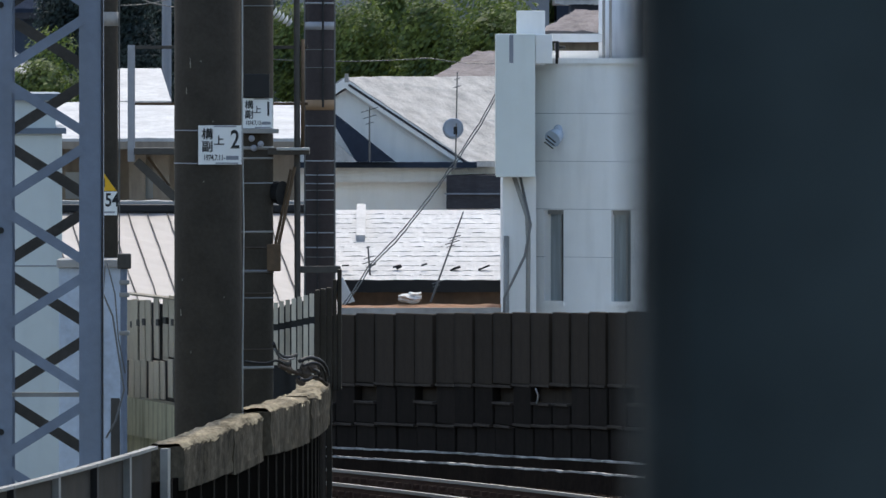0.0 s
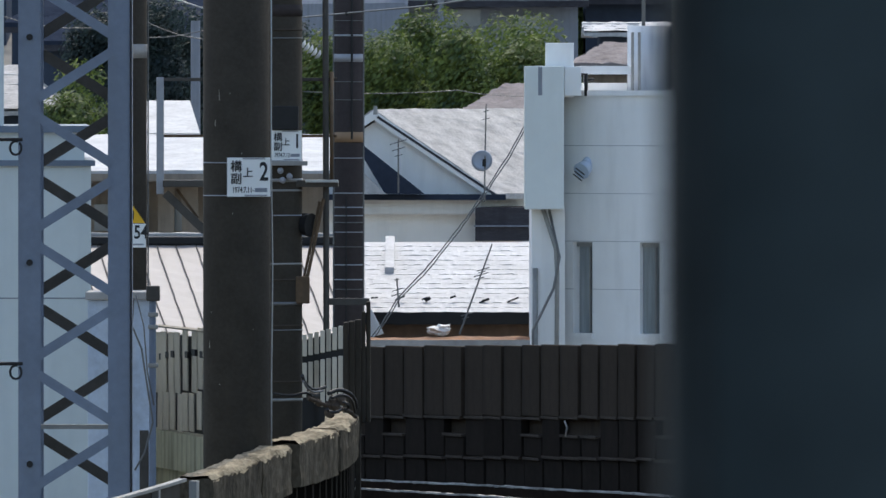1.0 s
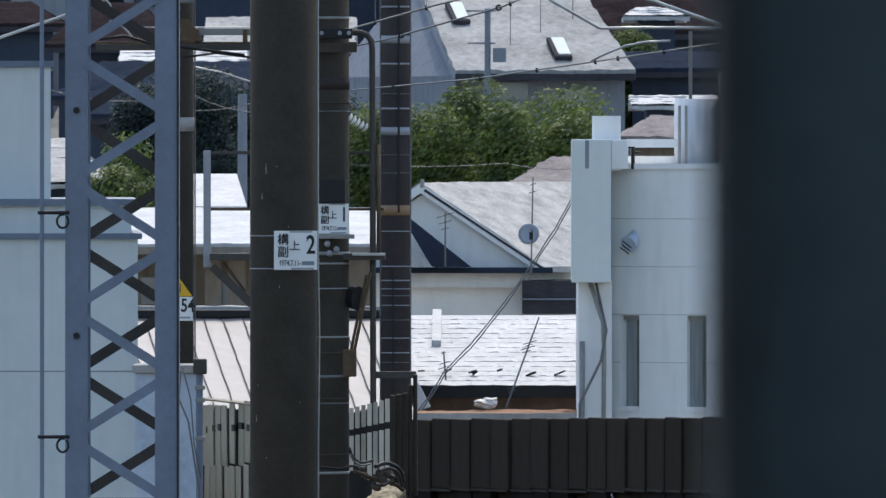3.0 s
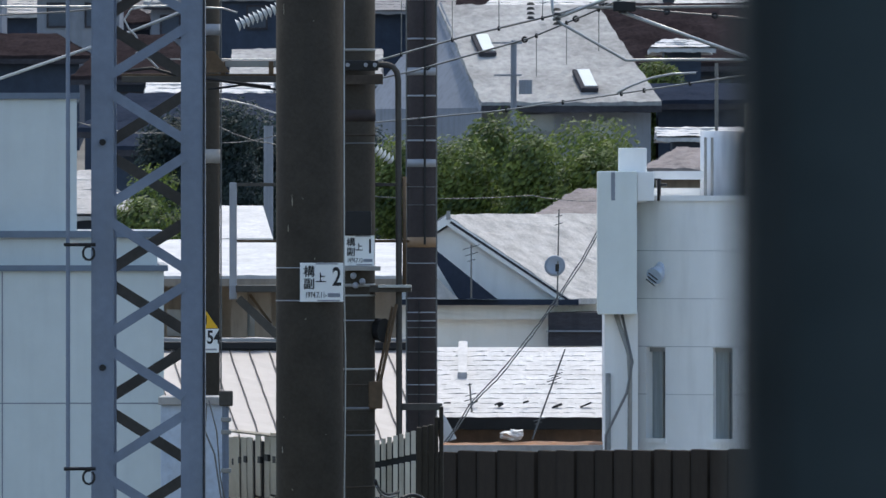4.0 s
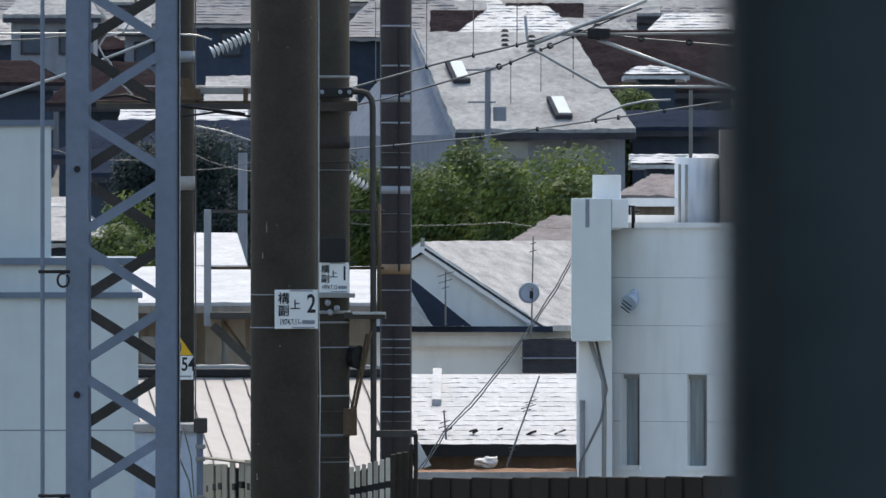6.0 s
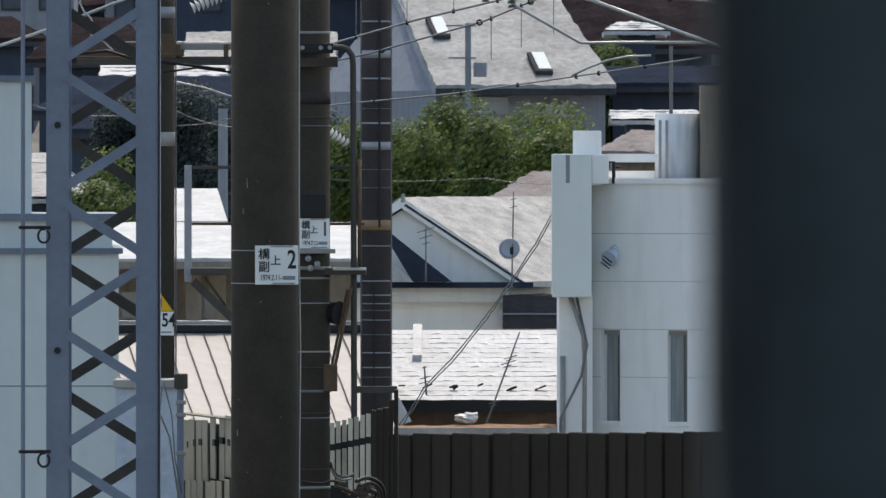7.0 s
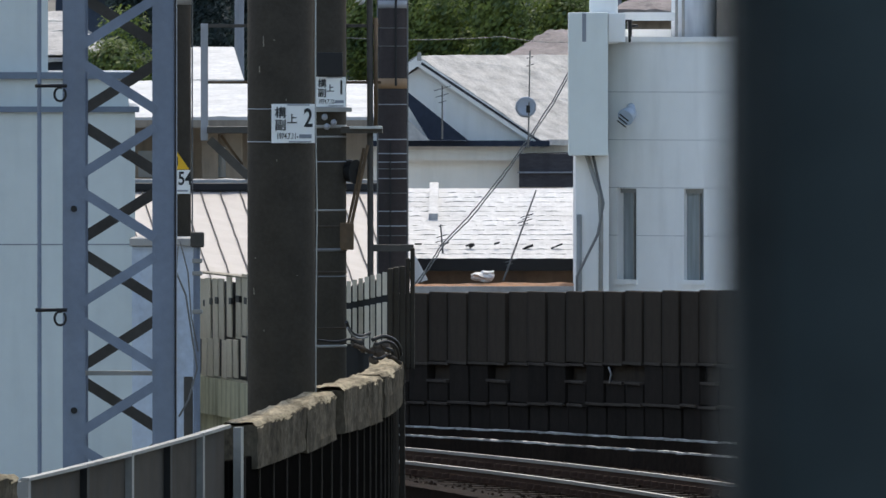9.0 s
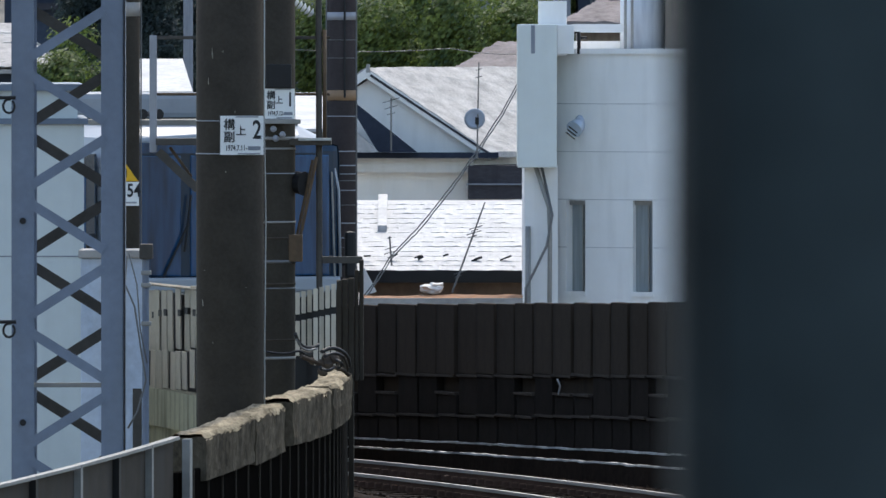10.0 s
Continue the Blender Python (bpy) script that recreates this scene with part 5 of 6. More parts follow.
for v, h in ((-154, 8), (-128, 5), (-38, 34), (-4, 5), (11, 4), (229, 9), (262, 10), (280, 6), (324, 3), (410, 6), (438, 5), (480, 10), (519, 5), (527, 4), (618, 5), (650, 8)):
    band(P1, R1 + 0.004, z_at(v, 114), 0.6 * h * 114 / STEP, "silver" if v in (229, 324) else "wire" if v in (-128, 11, 480, 527) else "ledge" if h < 6 else "frame_metal" if h < 20 else "pole_blue", "metal strap")
bm = B()
box(bm, R1 - 0.264, R1 - 0.03, -R1 - 0.05, -R1 + 0.05, 4.259, 4.473, 0.01)
part("junction_box", bm, "black", P1, "black junction box")
bm = B()
box(bm, R1 - 0.295, R1 + 0.051, -R1 - 0.06, -R1 + 0.04, 3.939, 3.98, 0.006)
part("clamp", bm, "frame_metal", P1)
bm = B()
bmesh.ops.create_uvsphere(bm, u_segments=20, v_segments=12, radius=0.1, matrix=Matrix.Translation((R1 + 0.02, 0, 3.411)))
rod(bm, (R1 - 0.05, 0, 3.411), (R1 + 0.08, -0.08, 3.401), 0.07, 0.11, 20)
part("loudspeaker", bm, "black", P1, "black horn loudspeaker")
bm = B()
box(bm, R1 - 0.06, R1 + 0.066, -0.16, 0.0, 2.7, 2.944, 0.01)
part("bracket_box", bm, "rusty", P1, "brown bracket box")
bm = B()
rod(bm, (R1 + 0.041, -0.1, 2.904), (R1 + 0.193, -0.1, 3.64), 0.015, 0.015, 8)
rod(bm, (R1 + 0.01, -0.05, 2.904), (R1 + 0.157, -0.05, 3.614), 0.013, 0.013, 8)
part("strut", bm, "rusty", P1, "rusty diagonal strut")
bm = B()
for k, (u, v) in enumerate(((450, 262), (462, 255), (446, 245))):
    bmesh.ops.create_uvsphere(bm, u_segments=10, v_segments=6, radius=0.03, matrix=Matrix.Translation(((u - 484) / STEP * 114 + R1, -R1 - 0.02, z_at(v, 114))))
part("bolt_cluster", bm, "silver", P1)

for v, h, m_ in ((-244, 6, "silver"), (-174, 5, "silver"), (-116, 14, "silver"), (-73, 5, "silver"), (6, 5, "silver"), (46, 14, "silver"), (186, 18, "orange_band"), (223, 2.5, "silver"), (285, 3, "silver"), (310, 3, "silver"),
                 (325, 2.5, "silver"), (337, 2.5, "wire"), (354, 2.5, "silver"), (380, 2, "wire"), (412, 3, "silver"), (438, 3, "silver"), (455, 2, "wire"), (472, 2.5, "silver"), (120, 2, "wire"), (-20, 2, "wire"), (88, 2, "wire")):
    band(P3, 0.187, z_at(v, 153), (0.65 * h if h < 10 else h) * 153 / STEP, m_, "wire band" if h < 10 else "wide faded band")
for du in (-26, 26):
    bm = B()
    rod(bm, (du / STEP * 153, -0.05, -3), (du / STEP * 153, -0.05, 10), 0.016, 0.016, 6)
    part("cable", bm, "wire", P3)
bm = B()
rod(bm, (-0.027, -0.184, -3), (-0.027, -0.184, 3.335), 0.01, 0.01, 6)
rod(bm, (0.041, -0.184, 4.017), (0.041, -0.184, 6.947), 0.015, 0.015, 6)
part("cable", bm, "black", P3)

# warning triangle and number on the slim pole
bm = B()
slab(bm, [(R4 - 0.305, -R4 - 0.02, 3.379), (R4 - 0.011, -R4 - 0.02, 3.379), (R4 - 0.158, -R4 - 0.02, 3.589)], (0, 0.006, 0))
tri = part("warning_sign", bm, "yellow", P4, "yellow triangular warning sign")
bm = B()
box(bm, R4 - 0.142, R4 - 0.118, -R4 - 0.024, -R4 - 0.019, 3.416, 3.495)
part("warning_mark", bm, "ink", tri)
bm = B()
box(bm, R4 - 0.305, R4 - 0.005, -R4 - 0.02, -R4 - 0.012, 3.153, 3.374, 0.002)
pl = part("number_plate", bm, "sign", P4, "white plate with black number")
lettering(pl, "54", R4 - 0.053, -R4 - 0.024, 3.29, 0.173, 0.75)
bm = B()
box(bm, R4 - 0.21, R4 - 0.026, -R4 - 0.023, -R4 - 0.019, 3.174, 3.19)
part("worn_line", bm, "silver", pl)
band(P4, R4 + 0.004, 4.977, 0.131, "curb", "pale band")
band(P4, R4 + 0.004, 6.154, 0.105, "silver", "pale band")
bm = B()
rod(bm, (R4 + 0.012, -0.05, -3), (R4 + 0.012, -0.05, 9), 0.008, 0.008, 6)
part("wire", bm, "wire", P4)


# ---- service platform and beam behind the big pole ----
def make_service_platform():
    y = 114.1
    s = thing("service_platform", "rusty steel service platform with railings bracketed to the pole", "platform")
    x = lambda u: bearing(u) * y
    z = lambda v: z_at(v, y)
    for u0, u1 in ((226, 239),):
        bm = B()
        box(bm, x(u0), x(u1), y - 0.03, y + 0.03, z(287), z(80), 0.006)
        part("post", bm, "silver", s, "pale railing post")
    for v, w in ((84, 6), (184, 5)):
        bm = B()
        box(bm, x(226), x(545), y - 0.02, y + 0.02, z(v + w / 2), z(v - w / 2), 0.004)
        part("rail", bm, "rusty" if v > 100 else "brace", s)
    bm = B()
    box(bm, x(238), x(548), y - 0.25, y + 0.25, z(274), z(262), 0.006)
    part("deck", bm, "brace", s, "brown deck beam")
    bm = B()
    box(bm, x(490), x(548), y - 0.3, y - 0.26, z(266), z(261), 0.003)
    part("deck_edge", bm, "bright_wire", s)
    bm = B()
    bar(bm, (x(242), y - 0.1, z(285)), (x(312), y - 0.1, z(352)), 0.075, 0.06)
    part("bracket", bm, "brace", s, "diagonal bracket")
    bm = B()
    bar(bm, (x(262), y - 0.02, z(278)), (x(300), y - 0.02, z(330)), 0.025, 0.05)
    part("bracket", bm, "rusty", s)
    # bent pipe
    bm = B()
    pts = [(x(470), y - 0.1, z(-128)), (x(506), y - 0.1, z(-128)), (x(516), y - 0.1, z(-124)), (x(523), y - 0.1, z(-114)), (x(525), y - 0.1, z(-100)), (x(526), y - 0.1, z(200)), (x(527), y - 0.1, z(625)), (x(523), y - 0.1, z(638)), (x(510), y - 0.1, z(645)), (x(492), y - 0.1, z(640))]
    pipe(bm, pts, 0.028, 12)
    part("bent_pipe", bm, "brace", s, "long bent dark brown pipe")
    bm = B()
    pipe(bm, [(x(536), y - 0.1, z(70)), (x(536), y - 0.1, z(262))], 0.018, 10)
    part("short_pipe", bm, "rusty", s)
    bm = B()
    box(bm, x(528), x(603), y - 0.1, y - 0.03, z(483), z(471), 0.004)
    part("arm", bm, "brace", s)


make_service_platform()


def make_beam():
    y = 114.6
    b_ = thing("catenary_beam", "rusty steel catenary beam clamped between the poles", "beam")
    x = lambda u: bearing(u) * y
    z = lambda v: z_at(v, y)
    for v0, v1, m_, dy in ((-97, -108, "brace", 0.0), (-108, -112, "rusty", 0.02), (-124, -136, "frame_metal", 0.05)):
        bm = B()
        box(bm, x(36 if v0 != -124 else 180), x(497), y - 0.12 + dy, y + 0.12 - dy, z(v0), z(v1), 0.006)
        part("chord", bm, m_, b_)
    for u in (215, 300, 380, 470):
        bm = B()
        box(bm, x(u - 4), x(u + 4), y - 0.1, y + 0.1, z(-100), z(-134), 0.004)
        part("stiffener", bm, "rusty", b_)
    part("gusset", slab(B(), [(x(186), y - 0.14, z(-114)), (x(228), y - 0.14, z(-114)), (x(200), y - 0.14, z(-152)), (x(186), y - 0.14, z(-152))], (0, 0.02, 0)), "rusty", b_, "rusty triangular gusset")
    bm = B()
    box(bm, x(425), x(500), y - 0.95, y - 0.9, z(-92), z(-108), 0.004)
    part("clamp_plate", bm, "ledge", b_)
    bm = B()
    box(bm, x(428), x(492), y - 0.93, y - 0.88, z(-116), z(-134), 0.01)
    part("clamp_block", bm, "black", b_)
    for u in (438, 470, 486):
        bm = B()
        rod(bm, (x(u), y - 0.97, z(-126)), (x(u), y - 0.9, z(-126)), 0.02, 0.02, 8)
        part("clamp_bolt", bm, "silver", b_)
    bm = B()
    pipe(bm, [(x(35), y - 0.2, z(-116)), (x(90), y - 0.2, z(-122)), (x(130), y - 0.2, z(-110)), (x(300), y - 0.2, z(-88))], 0.014, 6)
    pipe(bm, [(x(190), y - 0.2, z(-84)), (x(250), y - 0.2, z(-92)), (x(310), y - 0.2, z(-84))], 0.01, 6)
    part("cable", bm, "black", b_)


make_beam()


# ---- dark plank screen where the barrier turns away ----
def make_screen():
    s = thing("plank_screen", "dark weathered plank screen at the end of the coping", "screen", kind="structure")
    for i, (u0, u1, v) in enumerate(((556, 566, 514), (566, 577, 512), (577, 588, 510), (588, 596, 496), (596, 605, 478))):
        bm = B()
        box(bm, bearing(u0) * 107 + 0.004, bearing(u1) * 107 - 0.004, 107.0 + 0.03 * i, 107.3 + 0.03 * i, -0.3 if i < 3 else z_at(692, 107), z_at(v, 107), 0.006)
        part("board", bm, "pole", s)


make_screen()


# ---- cable coils on the coping ----
def make_coil(u, v, y, r, n, seed):
    rng = random.Random(seed)
    c = thing("cable_coil", "loose loop of black cable hung by the pole", "cable", (bearing(u) * y, y, z_at(v, y)))
    for k in range(n):
        rr, a0 = r * rng.uniform(0.7, 1.1), rng.uniform(0, 6)
        bm = B()
        e = rng.uniform(0.5, 0.75)
        pipe(bm, [(rr * math.cos(a0 + a * 0.35), 0.03 * math.sin(a + k), e * rr * math.sin(a0 + a * 0.35)) for a in range(9)], 0.014, 6)
        part("loop", bm, "black", c)


make_coil(556, 662, 104.5, 0.06, 1, 1)
make_coil(540, 666, 104.0, 0.07, 1, 3)


def loose_cable(pts, y, r, material, label):
    """A cable drooping between the pole's foot and the coping."""
    c = thing("loose_cable", label, "cable")
    out = [Vector((bearing(u) * y, y + 0.1 * k, z_at(v, y))) for k, (u, v) in enumerate(pts)]
    fine = []
    for i in range(len(out) - 1):
        p0, p1, p2, p3 = out[max(i - 1, 0)], out[i], out[i + 1], out[min(i + 2, len(out) - 1)]
        for k in range(5):
            q = k / 5
            fine.append(0.5 * (2 * p1 + (p2 - p0) * q + (2 * p0 - 5 * p1 + 4 * p2 - p3) * q * q + (3 * p1 - p0 - 3 * p2 + p3) * q * q * q))
    fine.append(out[-1])
    bm = B()
    pipe(bm, fine, r, 8)
    part("sheath", bm, material, c)


loose_cable(((484, 608), (489, 622), (499, 632), (512, 634), (524, 630)), 111.5, 0.016, "black", "thick black cable sagging from the pole to the pipe")
loose_cable(((486, 618), (494, 632), (506, 638), (520, 636)), 111.2, 0.010, "wire", "grey cable sagging beside the pole")
loose_cable(((530, 640), (548, 634), (566, 640), (576, 652), (579, 668)), 104.2, 0.017, "black", "black cable arching over the coping")
loose_cable(((536, 648), (552, 643), (566, 648), (573, 660), (576, 676)), 104.0, 0.013, "black", "black cable arching over the coping")
loose_cable(((494, 648), (512, 656), (530, 664), (548, 668), (566, 674), (578, 684)), 104.4, 0.018, "ledge", "dusty cable lying along the coping top")
loose_cable(((432, 640), (450, 643), (470, 644), (488, 640), (500, 646)), 113.2, 0.012, "black", "black cable wound round the pole")
rng = random.Random(9)
for k in range(7):
    u, v = rng.uniform(505, 560), rng.uniform(650, 676)
    bm = B()
    bmesh.ops.create_icosphere(bm, subdivisions=2, radius=rng.uniform(0.03, 0.055))
    for w_ in bm.verts:
        w_.co *= 1.0 + 0.4 * noise.noise(w_.co * 30.0)
    c = solid("cable_clamp", bm, "ledge", "dark taped cable joint resting on the coping", "clamp", "cable joints")
    c.location = (bearing(u) * 104.6, 104.6, z_at(v, 104.6))


# ---- grey cabinet beside the building ----
def make_cabinet():
    y = 116.6
    c = thing("equipment_cabinet", "pale blue-white equipment cabinet with a flat cap", "cabinet")
    x = lambda u: bearing(u) * y
    z = lambda v: z_at(v, y)
    bm = B()
    box(bm, x(104), x(214), y, y + 1.0, -5, z(474), 0.01)
    part("body", bm, "cabinet_blue", c)
    bm = B()
    box(bm, x(100), x(218), y - 0.05, y + 1.05, z(474), z(460), 0.01)
    part("cap", bm, "curb", c)
    for u in (158,):
        bm = B()
        box(bm, x(u) - 0.006, x(u) + 0.006, y - 0.004, y + 0.02, -3, z(480))
        part("door_joint", bm, "cabin_trim", c)
    bm = B()
    box(bm, x(196), x(212), y - 0.01, y + 0.02, -3, z(705))
    part("vent", bm, "brace", c)


make_cabinet()


def make_stub_post():
    y = 116.4
    c = thing("stub_post", "slim grey post with a black cap and hanging wires", "post")
    x = lambda u: bearing(u) * y
    z = lambda v: z_at(v, y)
    bm = B()
    rod(bm, (x(219), y, -5), (x(219), y, z(470)), 0.032, 0.032, 14)
    part("shaft", bm, "steel", c)
    bm = B()
    box(bm, x(208), x(232), y - 0.08, y + 0.08, z(476), z(449), 0.015)
    part("cap", bm, "brace", c, "dark brown cap")
    for v in (500, 522, 590):
        bm = B()
        box(bm, x(211), x(229), y - 0.05, y + 0.05, z(v + 4), z(v - 4), 0.01)
        part("collar", bm, "frame_metal", c)
    bm = B()
    pipe(bm, [(x(186), y - 0.1, z(470)), (x(183), y - 0.1, z(520)), (x(200), y - 0.1, z(560)), (x(212), y - 0.1, z(640)), (x(220), y - 0.1, z(690)), (x(205), y - 0.1, z(745)), (x(188), y - 0.1, z(775))], 0.009, 6)
    pipe(bm, [(x(190), y - 0.12, z(465)), (x(204), y - 0.12, z(520)), (x(210), y - 0.12, z(600)), (x(222), y - 0.12, z(660))], 0.007, 6)
    part("wire", bm, "wire", c)


make_stub_post()


# ---- overhead line ----
def wire(name, label, pts, r, material="wire", sag=0.0, category="wire"):
    w = thing(name, label, category)
    bm = B()
    out = []
    for a, b_ in zip(pts, pts[1:]):
        a, b_ = Vector(a), Vector(b_)
        for k in range(6):
            f = k / 6
            out.append(a.lerp(b_, f) - Vector((0, 0, sag * 4 * f * (1 - f))))
    out.append(Vector(pts[-1]))
    pipe(bm, out, r * 0.75, 6)
    part("strand", bm, material, w)
    return w, out


def hangers(w, pts, spots, drop, ring=0.0):
    for f in spots:
        k = f * (len(pts) - 1)
        i = min(int(k), len(pts) - 2)
        p = pts[i].lerp(pts[i + 1], k - i)
        if drop:
            bm = B()
            rod(bm, p, p + Vector((0, 0, drop)), 0.005, 0.005, 5)
            part("dropper", bm, "wire", w)
        bm = B()
        if ring:
            for a in range(10):
                q = lambda t: p + Vector((ring * math.cos(t * 0.628), 0, ring * math.sin(t * 0.628)))
                rod(bm, q(a), q(a + 1), ring * 0.45, ring * 0.45, 6)
        else:
            box(bm, p.x - 0.015, p.x + 0.015, p.y - 0.02, p.y + 0.02, p.z - 0.03, p.z + 0.02)
        part("clip", bm, "black", w)


w, p_ = wire("contact_wire", "dark contact wire with clips over the track", [(-2.237, 146, 5.423), (-0.528, 141, 5.547), (0.769, 136, 5.696), (2.061, 130, 5.846)], 0.012)
hangers(w, p_, (0.16, 0.36, 0.52, 0.68, 0.74, 0.86), 0.0)
w, p_ = wire("messenger_wire", "messenger wire with thin droppers", [(-2.627, 146, 5.931), (-1.963, 145, 6.135), (-0.904, 141, 6.376), (0.098, 137, 6.558), (1.28, 133, 6.852)], 0.016)
hangers(w, p_, (0.33, 0.47, 0.6, 0.72), 0.9)
w, p_ = wire("messenger_wire", "auxiliary wire with black ring spacers", [(-2.591, 144, 5.785), (-1.467, 142, 6.003), (-0.166, 138, 6.32), (0.46, 136, 6.556), (1.05, 134, 6.791)], 0.014)
hangers(w, p_, (0.28, 0.49, 0.70, 0.83), 0.0, 0.028)
hangers(w, p_, (0.53, 0.66, 0.8), -0.45)
w, p_ = wire("feeder_wire", "feeder wire with black ring spacers", [(0.582, 136, 6.665), (1.308, 136, 6.581), (2.338, 136, 6.496)], 0.014)
hangers(w, p_, (0.2, 0.5, 0.75), 0.0, 0.028)


def make_bracket():
    b_ = thing("catenary_bracket", "galvanised pipe bracket holding the overhead wires", "bracket")
    for pts, r, m_ in (([(0.066, 134, 6.791), (0.084, 134, 6.564), (0.113, 134, 6.474), (0.185, 134, 6.421), (0.859, 134, 6.039), (1.289, 134, 6.045), (2.244, 134, 6.045)], 0.024, "bright_wire"),
                       ([(0.084, 134, 6.468), (0.454, 134, 6.612), (0.871, 134, 6.767), (1.349, 134, 6.958)], 0.028, "bright_wire"),
                       ([(0.442, 134, 6.594), (1.289, 134, 6.6), (2.364, 134, 6.612)], 0.024, "frame_metal"),
                       ([(0.824, 134, 6.546), (1.528, 134, 6.289), (2.364, 134, 5.991)], 0.03, "bright_wire"),
                       ([(0.758, 134, 5.692), (0.931, 134, 5.776), (1.134, 134, 5.854), (1.349, 134, 5.895), (1.6, 134, 5.907)], 0.018, "bright_wire")):
        bm = B()
        pipe(bm, pts, r * 0.68, 10)
        part("tube", bm, m_, b_)
    for p in ((-0.149, 134, 6.552), (0.824, 134, 6.612), (0.131, 134, 6.492)):
        bm = B()
        for k in range(4):
            rod(bm, (p[0], p[1], p[2] - 0.08 + k * 0.05), (p[0], p[1], p[2] - 0.05 + k * 0.05), 0.05, 0.025, 10)
        part("insulator", bm, "brace", b_)
    bm = B()
    box(bm, 0.722, 0.961, 133.95, 134.05, 6.552, 6.659, 0.01)
    part("clamp", bm, "black", b_)


make_bracket()


def insulator_string(a, b_, n, r):
    s = thing("insulator_string", "string of white porcelain insulator discs", "insulator")
    a, b_ = Vector(a), Vector(b_)
    for k in range(n):
        p = a.lerp(b_, k / n)
        q = a.lerp(b_, (k + 0.75) / n)
        bm = B()
        rod(bm, p, q, r, r * 0.35, 14)
        part("disc", bm, "insulator", s)


insulator_string((-2.811, 116, 6.17), (-2.408, 116, 6.345), 10, 0.062)
insulator_string((-1.65, 118, 5.093), (-1.403, 118, 4.924), 7, 0.055)
wire("feeder_wire", "pale feeder wire beside the poles", [(-3.408, 117, 6.36), (-2.965, 117, 6.339), (-2.835, 117, 6.298)], 0.012, "bright_wire")
wire("stay_pipe", "pale galvanised stay pipe behind the mast", [(-6.864, 128, 5.337), (-5.793, 128, 5.69), (-4.612, 128, 6.095), (-4.128, 128, 6.283), (-3.615, 128, 6.483)], 0.022, "bright_wire", category="pipe")
wire("feeder_wire", "bright horizontal feeder wire", [(-6.972, 130, 6.547), (-4.569, 130, 6.547), (-3.787, 130, 6.552)], 0.016, "bright_wire")
wire("feeder_wire", "thin grey feeder wire", [(-7.025, 131, 6.462), (-5.742, 131, 6.468), (-4.925, 131, 6.509), (-4.225, 131, 6.591)], 0.012, "wire")
wire("feeder_wire", "thin sagging wire behind the mast", [(-4.837, 150, 6.3), (-4.503, 150, 6.167), (-4.269, 150, 6.073)], 0.016, "bright_wire")
wire("service_wire", "thin service wire across the trees", [(-8.271, 220, 5.923), (-5.723, 220, 5.826), (-3.763, 220, 5.561)], 0.012, "wire", 0.2)
wire("service_wire", "thin service wire across the trees", [(-5.853, 225, 5.532), (-4.65, 225, 5.692)], 0.012, "wire", 0.05)
wire("service_wire", "thin service wire across the trees", [(-3.114, 230, 4.579), (-0.246, 230, 4.599), (1.188, 230, 4.507)], 0.010, "wire", 0.05)
wire("service_wire", "bright thin wire above the roofs", [(-5.202, 200, 6.144), (-4.668, 200, 6.038), (-4.044, 200, 5.833)], 0.016, "bright_wire")
wire("service_wire", "bright thin wire above the roofs", [(-5.619, 190, 6.644), (-3.927, 190, 6.644)], 0.012, "bright_wire")

# drop cable bundle from the white building
bundle = thing("drop_cable", "twisted grey drop cable bundle running down from the white building", "cable")
for k, off in enumerate((-2.2, 2.2)):
    bm = B()
    pts = []
    raw = []
    for u, v in ((884, 160), (850, 218), (806, 285), (775, 330), (745, 372), (702, 425), (655, 470), (630, 510), (606, 545)):
        raw.append(Vector((bearing(u + off) * 169.5, 169.5, z_at(v + off * 0.4 + 2 * math.sin(u + k), 169.5))))
    for i in range(len(raw) - 1):
        for q in range(7):
            p = raw[i].lerp(raw[i + 1], q / 7)
            pts.append(p + Vector((0.014 * noise.noise(p * 9.0 + Vector((k * 5, 0, 0))), 0, 0.006 * noise.noise(p * 13.0))))
    pipe(bm, pts, 0.009, 6)
    part("strand", bm, "wire", bundle)

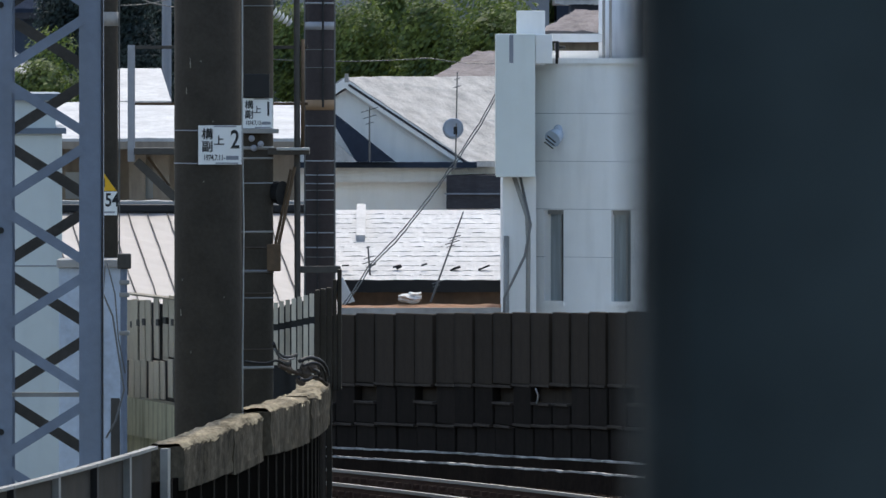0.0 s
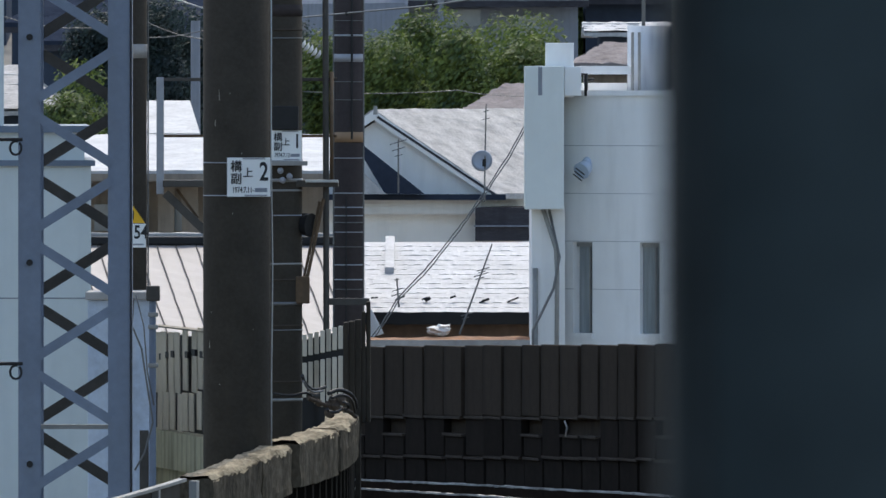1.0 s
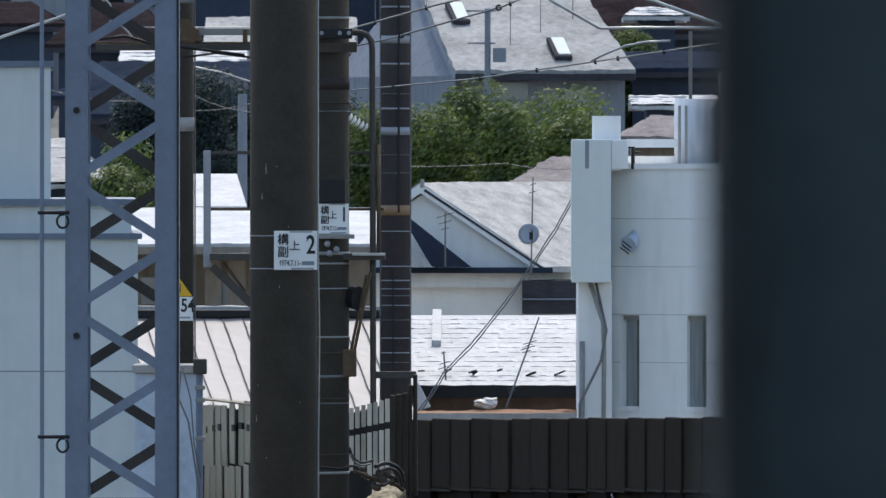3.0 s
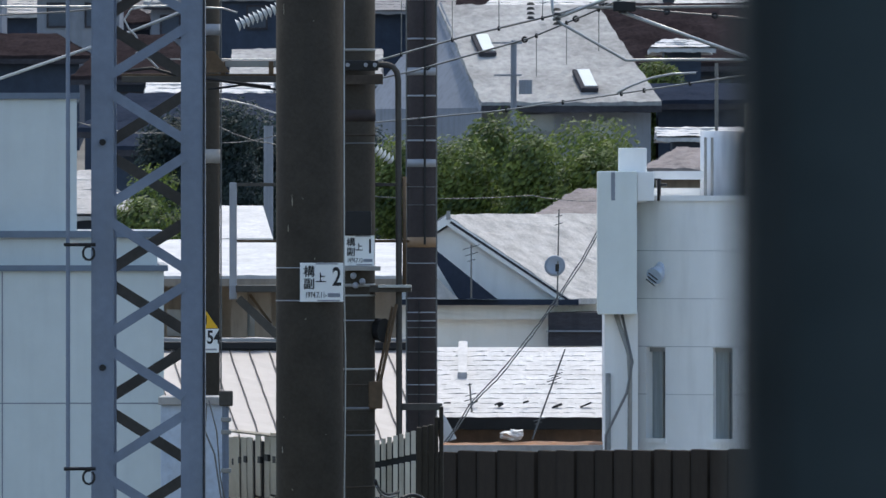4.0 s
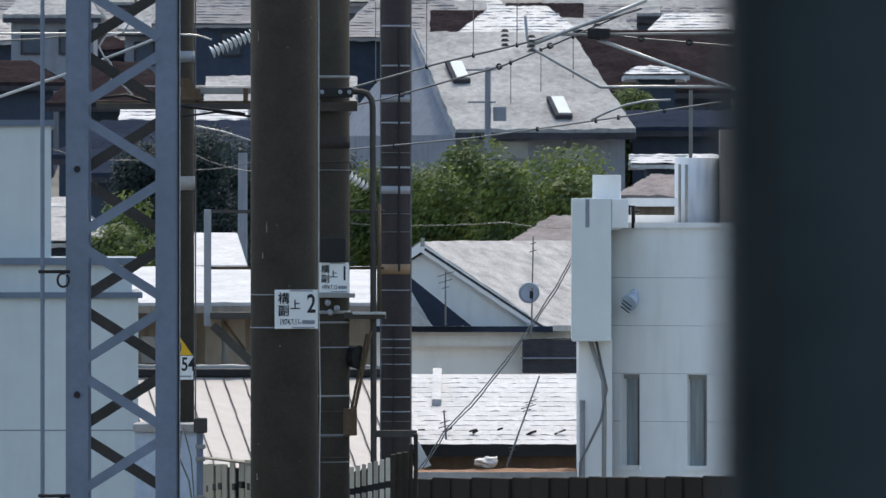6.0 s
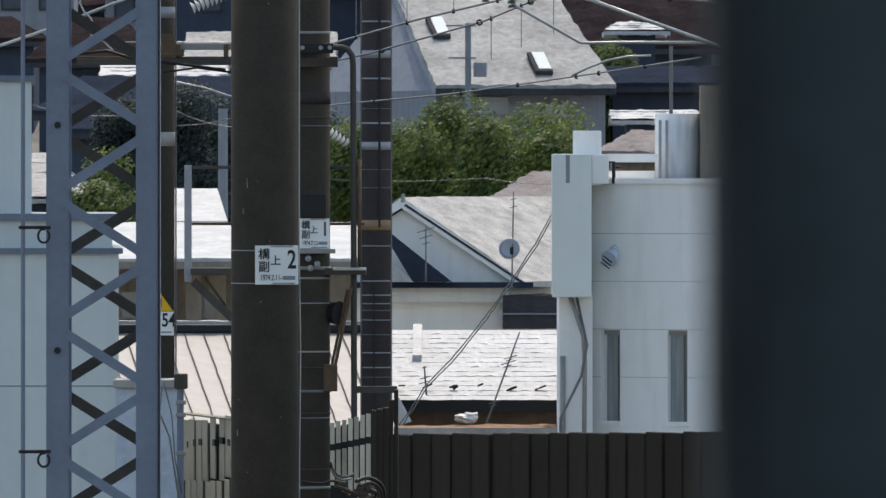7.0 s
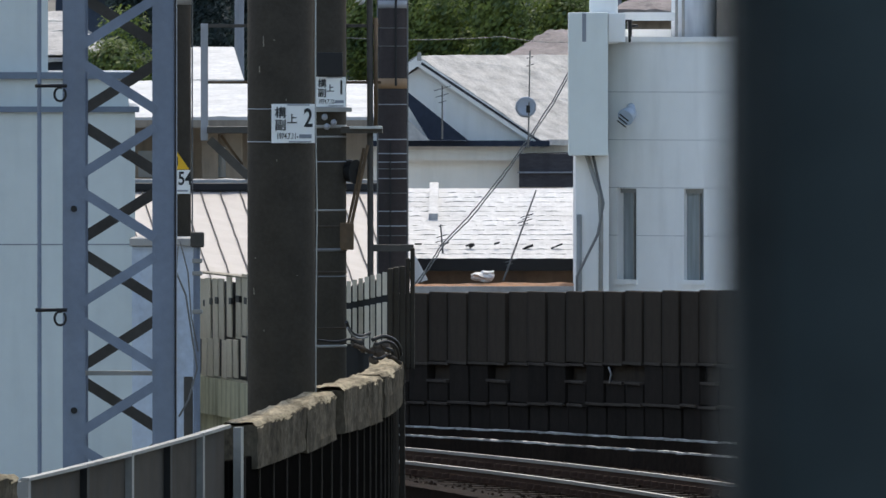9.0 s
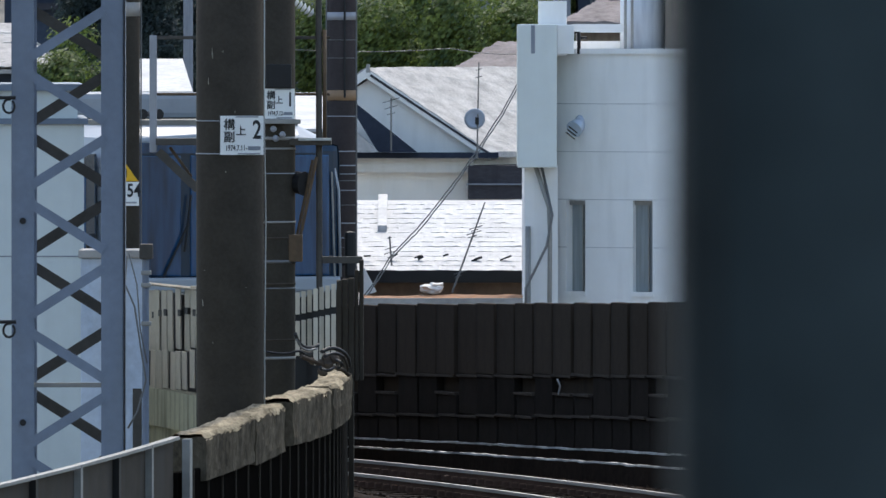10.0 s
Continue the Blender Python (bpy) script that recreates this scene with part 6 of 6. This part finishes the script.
# looped pale cable inside the mast
wire("feeder_wire", "pale looped cable beside the lattice mast", [(-2.885, 94, 6.104), (-2.939, 94, 6.02), (-3.065, 94, 5.995), (-3.115, 94, 5.92), (-3.082, 94, 5.853), (-3.031, 94, 5.802), (-2.981, 94, 5.677), (-2.864, 94, 5.559)], 0.009, "bright_wire")

# far poles
for u, v0, v1, y, r, lab in ((729, 20, -171, 318, 0.085, "slim grey utility pole in front of the grey house"), (295, 130, -20, 240, 0.10, "pale grey utility pole behind the roofs"), (1088, -10, -131, 250, 0.04, "thin galvanised mast above the roofs"), (-3, 140, -40, 250, 0.05, "slim utility pole on the slope")):
    p = thing("utility_pole", lab, "pole", (bearing(u) * y, y, 0))
    bm = B()
    zb = ground_height(bearing(u) * y, y) - 0.3
    rod(bm, (0, 0, zb), (0, 0, z_at(v1, y)), r * 1.1, r * 0.9, 14)
    part("shaft", bm, "house_wall" if y != 250 else "wire", p)
    if y == 318:
        for v, w in ((v1 + 3, 0.55), (v1 + 60, 0.5)):
            bm = B()
            box(bm, -w, w * 0.4, -0.12, -0.06, z_at(v + 3, y), z_at(v, y))
            part("crossarm", bm, "house_wall", p)
        bm = B()
        rod(bm, (0.3, -0.1, z_at(v1 + 95, y)), (0.3, -0.1, z_at(v1 + 70, y)), 0.17, 0.17, 14)
        part("transformer", bm, "house_wall", p)



bm = B()
pipe(bm, [(bearing(950) * 143.8, 143.8, z_at(716, 143.8)), (bearing(953) * 143.8, 143.78, z_at(700, 143.8)), (bearing(948) * 143.8, 143.76, z_at(688, 143.8))], 0.012, 6)
solid("cable_stub", bm, "curb", "short pale cable stub sticking out of the dark barrier", "cable")

# covers and stubs between the rails and the near barrier
bm = B()
box(bm, -0.776, -0.172, 121, 121.5, -0.3, 0.07, 0.02)
solid("track_box", bm, "curb", "pale trackside junction box on the ballast", "box")
for u, v in ((572, 936), (1100, 938), (690, 938)):
    bm = B()
    pipe(bm, [(bearing(u) * 121.5, 121.5, -0.3), (bearing(u) * 121.5, 121.5, z_at(v + 6, 121.5)), (bearing(u + 3) * 121.5, 121.5, z_at(v, 121.5))], 0.02, 8)
    solid("marker_stub", bm, "concrete", "short pale marker stub beside the track", "marker", "trackside stubs")


motions()
